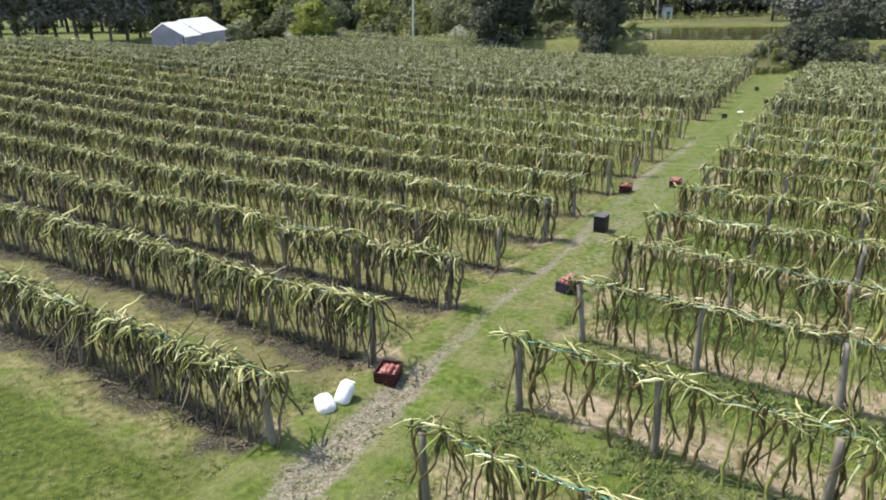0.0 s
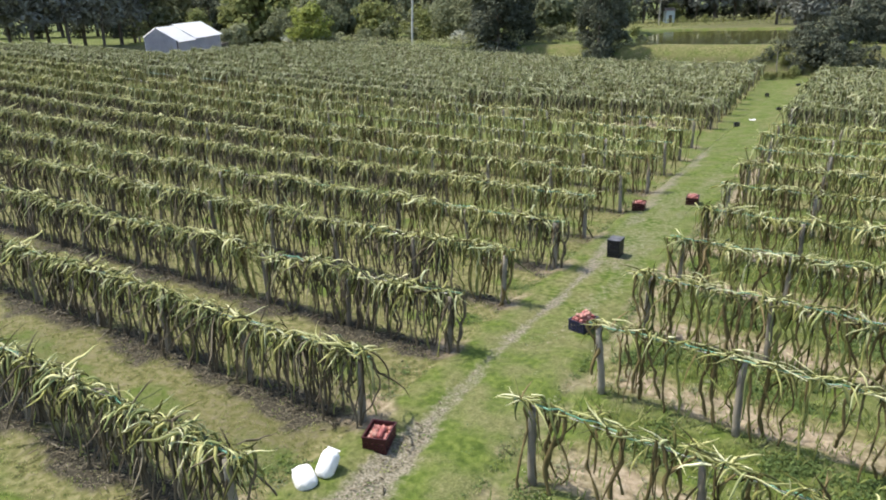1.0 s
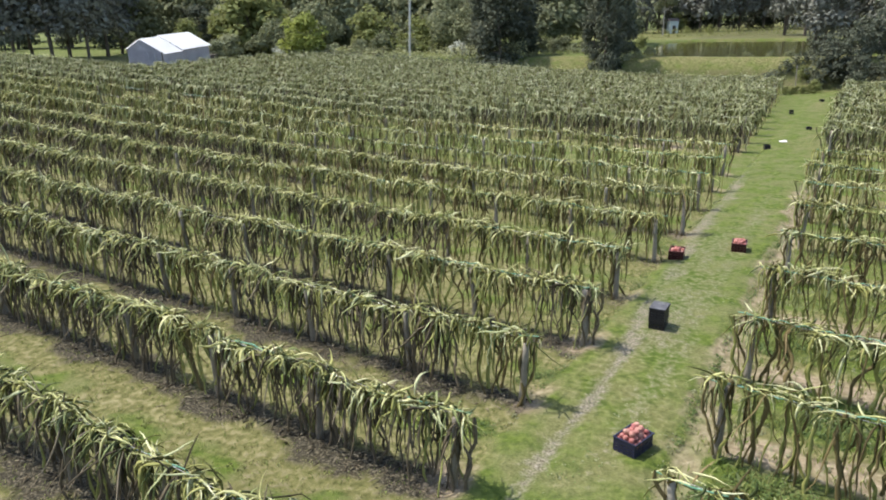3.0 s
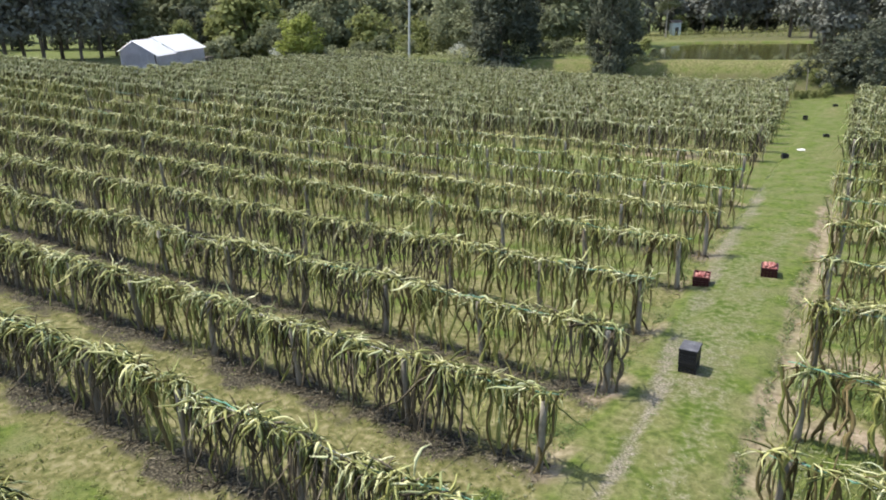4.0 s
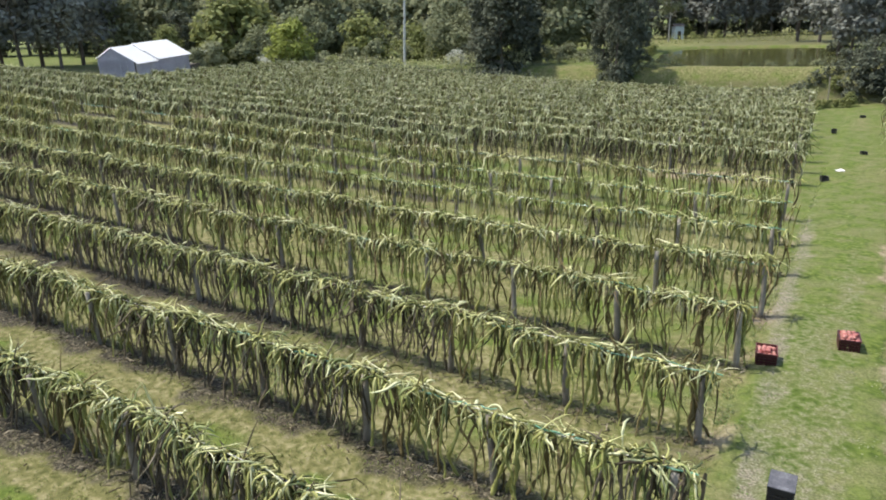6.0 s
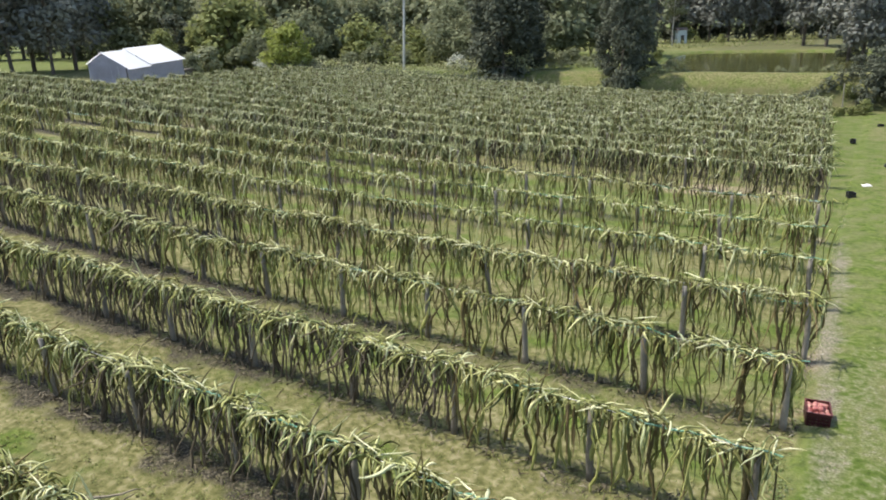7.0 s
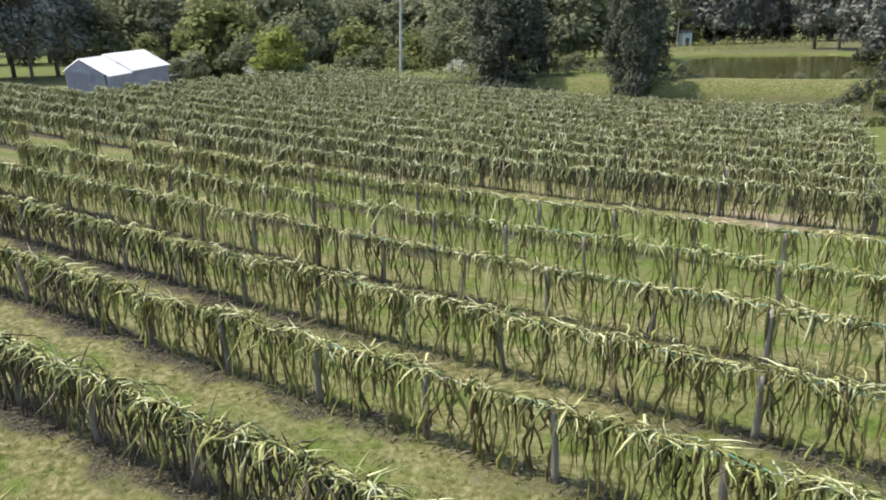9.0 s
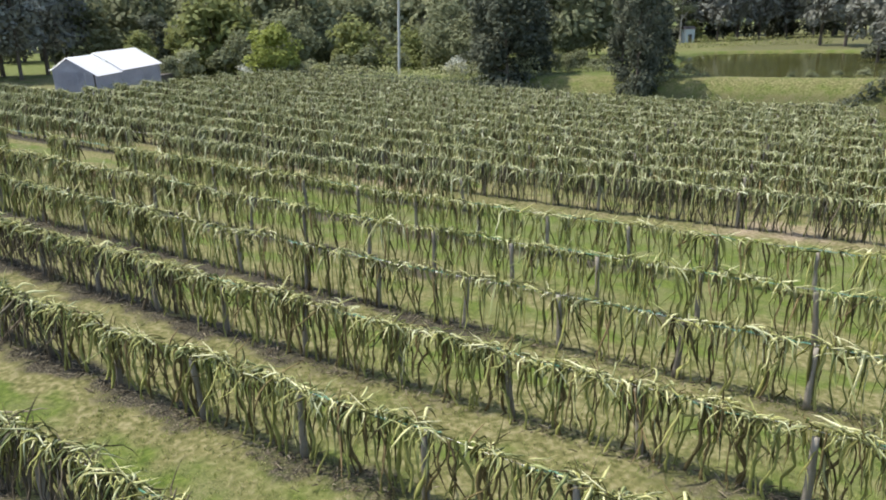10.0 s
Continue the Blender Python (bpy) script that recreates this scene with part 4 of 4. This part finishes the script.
def palm(seed):
    rng = np.random.default_rng(seed)
    root = new("palm")
    s = np.linspace(0, 1, 8)
    line = np.stack([0.3 * s ** 2, 0 * s, -0.1 + 7.5 * s], -1)[None]
    part("trunk", quads("trunk", *tubes(line, (0.2 - 0.06 * s)[None], 8), PALEBARK, True), None, root)
    for i in range(18):
        a, up = rng.uniform(0, 6.28), rng.uniform(-0.3, 1.1)
        t = np.linspace(0, 1, 22)
        rad = 2.6 * t
        mid = np.stack([0.3 + rad * math.cos(a), rad * math.sin(a), 7.4 + up * 1.6 * t - 2.2 * t ** 2], -1)
        side = np.array([-math.sin(a), math.cos(a), 0.0])
        vs, fs = [], []
        for j in range(1, 22):
            w = 0.75 * math.sin(math.pi * min(1, 0.15 + t[j] * 0.85))
            for sg in (-1, 1):
                k = len(vs)
                tip = mid[j] + sg * side * w + np.array([0.25 * math.cos(a), 0.25 * math.sin(a), -0.35 * w])
                vs += [mid[j - 1], mid[j], tip, (mid[j - 1] + tip) / 2 + np.array([0, 0, 0.02])]
                fs.append([k, k + 1, k + 2, k + 3])
        part("frond", quads("frond", np.array(vs), np.array(fs), LEAFMID), None, root)
    return tagged(root, "tall palm with arching fronds at the wood edge", "palm")

EVERGREEN = [tree("evergreen_tree", 11 + i, 12.5, 3.6, 0.2, LEAFEVER, BARK, 46, 90, 0.27, "dense dark evergreen tree with foliage down to the ground", taper=0.5) for i in range(2)]
TALL = [tree("tall_tree", 21 + i, 16.0, 4.0, 3.0, LEAFDARK, BARK, 44, 66, 0.35, "tall dark-leaved tree with a bare lower trunk", taper=0.4, trunk=0.26) for i in range(3)]
BROAD = [tree("broad_tree", 31 + i, 9.0, 4.6, 0.8, LEAFMID, BARK, 44, 78, 0.26, "broad green tree with a rounded open crown", taper=0.7) for i in range(3)]
PALE = [tree("slender_tree", 41 + i, 17.0, 3.4, 4.5, LEAFMID, PALEBARK, 26, 90, 0.25, "slender tree with pale bark and loose green crown", taper=0.5, trunk=0.2) for i in range(2)]
SHRUB = [tree("shrub", 51 + i, 4.0, 2.3, 0.1, LEAFLIGHT, BARK, 20, 66, 0.2, "rounded yellow-green shrub behind the field", "shrub", taper=0.9, trunk=0.08) for i in range(3)]
BUSH = [tree("bush", 61 + i, 3.4, 2.2, 0.05, LEAFMID, BARK, 18, 66, 0.2, "leafy green bush at the field edge", "bush", taper=0.9, trunk=0.07) for i in range(2)]
PALM = [palm(71)]
FAR_EVERGREEN = [tree("evergreen_tree", 111 + i, 12.5, 3.8, 0.1, LEAFEVER, BARK, 34, 38, 0.42, "dark dense tree in the far wood", taper=0.5) for i in range(2)]
FAR_TALL = [tree("tall_tree", 121 + i, 16.0, 4.2, 2.0, LEAFDARK, BARK, 34, 38, 0.46, "tall dark tree in the far wood", taper=0.4, trunk=0.26) for i in range(2)]
FAR_BROAD = [tree("broad_tree", 131 + i, 9.5, 4.8, 0.5, LEAFMID, BARK, 34, 44, 0.36, "rounded green tree in the wood behind", taper=0.7) for i in range(2)]
LIME = [tree("lime_bush", 91, 4.2, 2.2, 0.1, LEAFLIME, BARK, 26, 90, 0.15, "round bright lime-green bush at the wood edge", "bush", taper=0.9, trunk=0.08)]
BLOSSOM = [tree("blossom_bush", 81, 2.4, 1.4, 0.05, FLOWER, BARK, 9, 60, 0.11, "small white-flowering bush at the hedge", "bush", taper=0.9, trunk=0.05)]

placed = set()
tree_rng = np.random.default_rng(77)
AXIS_F, AXIS_R = np.array([-0.529, 0.849]), np.array([0.849, 0.529])
def along_view(side, depth):
    """A place by its depth behind the plantation's near corner and its sideways offset (slope) from the long axis of the site."""
    p = np.array([2.97, -7.3]) + depth * (AXIS_F + side * AXIS_R)
    return float(p[0]), float(p[1])
def plant_tree(kinds, side, depth, scale=1.0, squash=1.0):
    fresh = [q for q in kinds if q.name not in placed]
    proto = fresh[0] if fresh else kinds[int(tree_rng.integers(len(kinds)))]
    return place_tree(proto, *along_view(side, depth), scale, squash)
def place_tree(proto, x, y, scale, squash=1.0):
    m = pose(x, y, ground_z(x, y), 0, 0, tree_rng.uniform(0, 360)) @ Matrix.Diagonal((scale, scale, scale * squash, 1))
    if proto.name in placed:
        return copy_thing(proto, m)
    placed.add(proto.name)
    proto.matrix_basis = m
    return proto

S = lambda bearing: (bearing - 764) / 1318.0
def belt(kinds, first, last, step, depth, jitter, small, large):
    bearing = first
    while bearing < last:
        plant_tree(kinds, S(bearing), depth + tree_rng.uniform(-jitter, jitter), tree_rng.uniform(small, large))
        bearing += step * tree_rng.uniform(0.7, 1.3)
# plantation trees beside the shed
for bearing, dp, sc in ((-150, 92, 0.95), (-105, 86, 0.9), (-60, 92, 1.0), (-20, 86, 0.9), (12, 93, 1.0), (45, 86, 0.95), (85, 94, 1.0), (118, 88, 0.85), (150, 95, 1.0), (185, 102, 0.9)):
    plant_tree(TALL, S(bearing), dp, sc)
belt(FAR_TALL, -200, 220, 42, 138, 6, 0.9, 1.15)
plant_tree(PALE, S(190), 104, 0.9)
# shrubby wood edge between shed and evergreens
belt(FAR_BROAD, 215, 850, 42, 108, 6, 0.95, 1.25)
belt(BROAD, 350, 860, 62, 98, 5, 0.55, 1.0)
belt(FAR_EVERGREEN, 330, 860, 95, 100, 5, 0.5, 0.8)
belt(SHRUB, 300, 850, 95, 94, 3, 0.6, 1.5)
belt(BUSH, 380, 850, 60, 90, 2, 0.45, 1.0)
plant_tree(LIME, S(515), 88, 1.5), plant_tree(BLOSSOM, S(467), 87, 0.85), plant_tree(BLOSSOM, S(356), 88, 1.3), plant_tree(BUSH, S(352), 86, 0.85)
for bearing, dp, sc in ((300, 92, 1.0), (415, 96, 1.9), (460, 98, 1.7), (650, 95, 1.8), (590, 87, 0.6)):
    plant_tree(SHRUB, S(bearing), dp, sc)
# dark evergreens at the field edge
for bearing, dp, sc in ((858, 80, 0.72), (884, 76, 0.8), (912, 79, 0.85), (936, 81, 0.75), (850, 90, 0.7)):
    plant_tree(EVERGREEN, S(bearing), dp, sc)
for bearing, dp, sc in ((1064, 72, 0.5), (1086, 69.5, 0.7), (1114, 72, 0.6), (1100, 76, 0.8)):
    plant_tree(EVERGREEN, S(bearing), dp, sc, 1.55)
for bearing, dp, sc in ((805, 88, 1.0), (838, 85, 0.8), (952, 92, 1.05), (985, 96, 0.9), (1010, 100, 1.1)):
    plant_tree(BROAD, S(bearing), dp, sc)
# behind and beside the pond
for bearing, dp, sc in ((1150, 88, 0.45), (1170, 84, 0.35), (1270, 140, 0.6), (1478, 60, 0.42)):
    plant_tree(SHRUB, S(bearing), dp, sc)
belt(FAR_EVERGREEN, 1492, 1800, 24, 64, 2, 0.32, 0.5)
belt(FAR_EVERGREEN, 1508, 1800, 20, 59, 0.8, 0.26, 0.42)
belt(SHRUB, 1450, 1508, 11, 57.0, 0.4, 0.2, 0.3)
belt(BUSH, 1330, 1480, 40, 69, 1, 0.3, 0.45)
for bearing, dp, sc in ((1500, 74, 0.75), (1545, 80, 0.85), (1590, 78, 0.8), (1640, 86, 0.9), (1690, 78, 0.9), (1740, 88, 0.9), (1800, 80, 1.0)):
    plant_tree(TALL, S(bearing), dp, sc)
belt(FAR_EVERGREEN, 1490, 1800, 60, 92, 3, 0.7, 0.95)
belt(FAR_BROAD, 815, 1000, 48, 98, 4, 0.95, 1.45)
belt(FAR_BROAD, 1085, 1140, 40, 104, 4, 1.0, 1.3)
belt(BUSH, 950, 1060, 20, 83, 2.5, 0.3, 0.62)
belt(FAR_BROAD, 940, 1070, 45, 112, 5, 0.6, 0.9)
belt(BUSH, 1125, 1215, 22, 72, 1.5, 0.22, 0.4)
plant_tree(PALM, S(1610), 72, 0.9)
for bearing, dp, sc in ((1415, 118, 1.0), (1450, 112, 1.1), (1478, 82, 0.75)):
    plant_tree(TALL, S(bearing), dp, sc)
plant_tree(PALE, S(1185), 138, 0.8)
belt(FAR_EVERGREEN, 930, 1500, 30, 162, 5, 1.0, 1.3)
belt(FAR_TALL, 900, 1600, 40, 156, 4, 0.9, 1.2)
belt(FAR_EVERGREEN, -200, 940, 60, 124, 5, 0.9, 1.2)
belt(FAR_TALL, -260, 1850, 46, 185, 12, 1.2, 1.6)

# dark bushes at the foot of the bank, beyond the rows beside the track
for i in range(26):
    place_tree(FAR_EVERGREEN[i % 2], 2.2 + 0.95 * i, 59.2 + tree_rng.uniform(-1.0, 2.2), tree_rng.uniform(0.2, 0.4))

# low hedge strips along the far field edge
def hedge_line(a, b, height, mat, seed, label, leaves=60, step=0.7, uneven=0.22):
    """A strip of low leaves from a to b, both (x, y)."""
    rng = np.random.default_rng(seed)
    a, b = np.array(a), np.array(b)
    n = int(np.linalg.norm(b - a) / step)
    bl = []
    for i in range(n):
        p = a + (b - a) * (i + rng.uniform(-0.3, 0.3)) / n
        h = height * (1 + uneven * rng.uniform(-1, 0.7))
        bl.append((p[0], p[1], ground_z(p[0], p[1]) + h * 0.45, 0.6, h * 0.55))
    tagged(new("hedge", leaf_mesh("hedge", bl, leaves, 0.11, mat, seed, 0.8)), label, "hedge", kind="stuff")
def hedge(side0, side1, depth, height, mat, seed, label, leaves=60):
    hedge_line(along_view(side0, depth), along_view(side1, depth), height, mat, seed, label, leaves)
# pale and dark strips paint the lit top and shaded face of one bank
hedge_line((-62, 58.8), (-29, 62.8), 2.2, LEAFLITTOP, 1, "low hedge along the far field edge, coloured as its sunlit top", 110, 0.45, 0.12)
hedge_line((-60, 57.6), (-26, 59.4), 1.75, LEAFEVER, 9, "dark leaf strip standing for the shaded face below the hedge top", 110, 0.45, 0.2)
hedge(S(680), S(830), 88.5, 2.7, LEAFLIGHT, 2, "sunlit pale green verge of tall grass")
hedge(S(585), S(960), 78, 0.4, LEAFMID, 6, "rough weeds along the far field edge")
hedge(S(1000), S(1200), 70, 0.8, LEAFMID, 7, "rough weeds below the pond bank")
hedge(S(1325), S(1500), 61.3, 1.1, LEAFEVER, 8, "low dark bushes below the pond bank", 170)
hedge(S(950), S(1062), 86, 2.3, LEAFLIGHT, 3, "sunlit patch of tall green grass")
hedge(S(945), S(1070), 80, 0.9, LEAFMID, 5, "low rough weeds before the tall grass")
hedge(S(1130), S(1440), 124, 1.6, LEAFLIGHT, 4, "sunlit grass bank behind the pond")
plant_tree(BLOSSOM, S(812), 81, 1.0), plant_tree(BLOSSOM, S(800), 83, 0.8)

# pond
def pond():
    bm = bmesh.new()
    vs = []
    for i in range(64):
        t = 2 * math.pi * i / 64
        c, q = math.cos(t), math.sin(t)
        vs.append(bm.verts.new((-10.5 + 11.45 * math.copysign(abs(c) ** 0.5, c) - 0.16 * 22.9 * math.copysign(abs(q) ** 0.5, q), 87 + 22.9 * math.copysign(abs(q) ** 0.5, q), 2.5)))
    f = bm.faces.new(vs)
    bmesh.ops.triangulate(bm, faces=[f])
    me = bpy.data.meshes.new("water")
    bm.to_mesh(me)
    bm.free()
    me.materials.append(WATER)
    tagged(new("water", me), "still olive-brown farm pond", "pond", kind="structure")
pond()

def far_house(side, depth):
    x, y = along_view(side, depth)
    root = new("house")
    root.matrix_basis = pose(x, y, ground_z(x, y), 0, 0, 30) @ Matrix.Diagonal((0.85, 0.85, 0.78, 1))
    bm = bmesh.new()
    box(bm, -1.0, -1.5, 0, 1.0, 1.5, 3.2)
    part("wall", bm, WHITEWALL, root)
    bm = bmesh.new()
    vs = [bm.verts.new(p) for p in ((-1.3, -1.6, 3.2), (1.3, -1.6, 3.2), (1.3, 1.6, 3.2), (-1.3, 1.6, 3.2), (-1.3, 0, 3.9), (1.3, 0, 3.9))]
    for f in ((0, 1, 5, 4), (2, 3, 4, 5), (1, 2, 5), (3, 0, 4), (3, 2, 1, 0)):
        bm.faces.new([vs[i] for i in f])
    part("roof", bm, TILES, root, "brown tiled roof")
    bm = bmesh.new()
    box(bm, -0.4, -1.53, 0, 0.4, -1.503, 2.0)
    part("door", bm, DARKWOOD, root)
    tagged(root, "small whitewashed house among far trees", "house")
far_house(S(1199), 150)
plant_tree(SHRUB, S(1203), 153.5, 1.35), plant_tree(SHRUB, S(1226), 147, 0.5)

# ---------- grass, litter, stones ----------
def scatter_grass(name, n, region, seed, tall, label):
    rng = np.random.default_rng(seed)
    x = rng.uniform(region[0], region[1], n)
    y = rng.uniform(region[2], region[3], n)
    base = np.stack([x, y, land(x, y) + 0.02], -1)
    blades = 3
    c = np.repeat(base, blades, 0) + rng.normal(0, 0.035, (n * blades, 3)) * np.array([1, 1, 0])
    m = len(c)
    a = rng.uniform(0, 6.28, m)
    dirn = np.stack([np.cos(a), np.sin(a), np.zeros(m)], -1)
    h = tall * rng.uniform(0.5, 1.5, (m, 1))
    lean = dirn * h * rng.uniform(0.2, 0.9, (m, 1))
    w = np.stack([-np.sin(a), np.cos(a), np.zeros(m)], -1) * rng.uniform(0.006, 0.014, (m, 1))
    up = np.array([0, 0, 1.0])
    v = np.stack([c - w, c + w, c + w * 0.8 + up * h * 0.6 + lean * 0.4, c - w * 0.1 + up * h + lean], 1).reshape(-1, 3)
    me = quads(name, v, np.arange(m * 4).reshape(m, 4), BLADE)
    tagged(new(name, me), label, "grass", kind="stuff")
scatter_grass("grass", 9000, (0.2, 3.0, -12, 34), 1, 0.04, "rough short green grass on the track")
scatter_grass("grass", 16000, (-16, 0.6, -13, 16), 2, 0.035, "short green grass between the rows")
scatter_grass("grass", 5000, (3.2, 11, -12, 12), 3, 0.13, "green weeds between the trellis rows")

def litter():
    rng = np.random.default_rng(9)
    pts = []
    for k in range(NEAR_ROWS + 1):
        y = ROW_LINES[k]
        xl = max(8.3 - (y + 16) * 2.04 - 2, -30)
        n = int((0.3 - xl) * 46)
        x = rng.uniform(xl, 0.3, n)
        yy = np.vectorize(lambda v: row_y(k, v))(x) - 0.1 + rng.normal(0, 0.24, n)
        pts.append(np.stack([x, yy, land(x, yy) + 0.05 + np.abs(rng.normal(0, 0.03, n))], -1))
    y = rng.uniform(-11.5, -4.5, 170)
    x = rut_x(y) + rng.normal(0, 0.28, 170)
    pts.append(np.stack([x, y, np.full(170, 0.09)], -1))
    c = np.concatenate(pts)
    n = len(c)
    a, L = rng.uniform(0, 6.28, n), 0.04 + 0.2 * rng.random(n) ** 2
    d = np.stack([np.cos(a) * L, np.sin(a) * L, rng.normal(0, 0.25, n) * L], -1)
    lines = np.stack([c - d * 0.5, c + np.array([0, 0, 0.015]), c + d * 0.5], 1)
    r = np.repeat(rng.uniform(0.005, 0.018, (n, 1)), 3, 1) * np.array([0.6, 1, 0.5])
    tagged(new("litter", quads("litter", *tubes(lines, r, 3, rng), DEADSTEM)), "dead brown stems and litter under the rows", "litter", kind="stuff")
litter()

def pebbles():
    rng = np.random.default_rng(12)
    n = 1500
    y = np.where(rng.random(n) < 0.6, rng.uniform(-12, -4, n), rng.uniform(-4, 22, n))
    x = rut_x(y) + rng.normal(0, 1, n) * np.interp(y, (-12, -5, 0, 22), (0.32, 0.16, 0.12, 0.16))
    c = np.stack([x, y, np.full(n, 0.035)], -1)
    r = 0.006 + 0.016 * rng.random((n, 1)) ** 2.5
    e = np.eye(3)
    corners = np.stack([c + r * (e[0] * sx + e[1] * sy + 0.6 * e[2] * sz) * rng.uniform(0.5, 1.0, (n, 1)) for sz in (-1, 1) for sx, sy in ((-1, -1), (1, -1), (1, 1), (-1, 1))], 1)
    f = np.array([(3, 2, 1, 0), (4, 5, 6, 7), (0, 1, 5, 4), (1, 2, 6, 5), (2, 3, 7, 6), (3, 0, 4, 7)])
    faces = (np.arange(n)[:, None, None] * 8 + f[None]).reshape(-1, 4)
    tagged(new("gravel", quads("gravel", corners.reshape(-1, 3), faces, PEBBLE)), "loose grey stones in the worn wheel track", "gravel", kind="stuff")
pebbles()

def weeds(name, n, region, seed, mat, label, keep, bulk=1.0, leaf=0.042, count=12):
    """Low broad-leaved weeds and tufts, in loose clumps."""
    rng = np.random.default_rng(seed)
    bl = []
    while len(bl) < n:
        x, y = rng.uniform(region[0], region[1]), rng.uniform(region[2], region[3])
        if keep(x, y) and noise.noise(Vector((x * 0.7, y * 0.7, seed))) > -0.1 + 0.3 * rng.random():
            q = rng.uniform(0.05, 0.16) * bulk
            bl.append((x, y, ground_z(x, y) + 0.03, q, q * 0.4))
    tagged(new(name, leaf_mesh(name, bl, count, leaf * bulk ** 0.5, mat, seed, 1.6 / bulk)), label, "weeds", kind="stuff")
def off_rows(x, y):
    return min(abs(y - row_y(k, x)) for k in range(ROWS)) > 0.75
weeds("weeds", 900, (1.3, 2.9, -11, 26), 5, LEAFLIGHT, "low pale weeds on the grassy crown of the track", lambda x, y: True, 1.0, 0.024, 22)
weeds("weeds", 520, (1.5, 2.95, -11, 30), 15, LEAFMID, "tufts of taller green weeds on the track", lambda x, y: True, 1.6, 0.02, 26)
weeds("weeds", 260, (0.2, 0.8, -11, 26), 6, LEAFMID, "low green weeds beside the track", lambda x, y: True, 1.2, 0.022, 22)
weeds("weeds", 900, (-18, 0.2, -12, 18), 7, LEAFLIGHT, "low green weeds between the rows", off_rows, 1.0, 0.022, 18)
weeds("weeds", 700, (3.3, 10.5, -10, 12), 8, LEAFMID, "low green weeds under the trellis wires", lambda x, y: True, 1.1, 0.02, 22)
def before_rows(x, y):
    return any(-1.5 < y - row_y(k, x) < -0.1 for k in range(8))
weeds("weeds", 1100, (3.4, 11.0, -10.6, 5), 9, WEED, "lush dark green weeds along the trellis rows", before_rows, 1.8, 0.02, 34)
weeds("weeds", 260, (2.5, 3.0, -11, 14), 10, WEED, "dark green weeds along the edge of the track", lambda x, y: True, 1.2, 0.02, 26)
weeds("weeds", 420, (1.3, 2.9, -11, 26), 19, WEED, "dark green grass tufts on the track", lambda x, y: True, 1.7, 0.018, 30)
weeds("weeds", 260, (-0.4, 1.0, -11, 14), 20, WEED, "dark green tufts at the row ends", off_rows, 1.5, 0.018, 30)
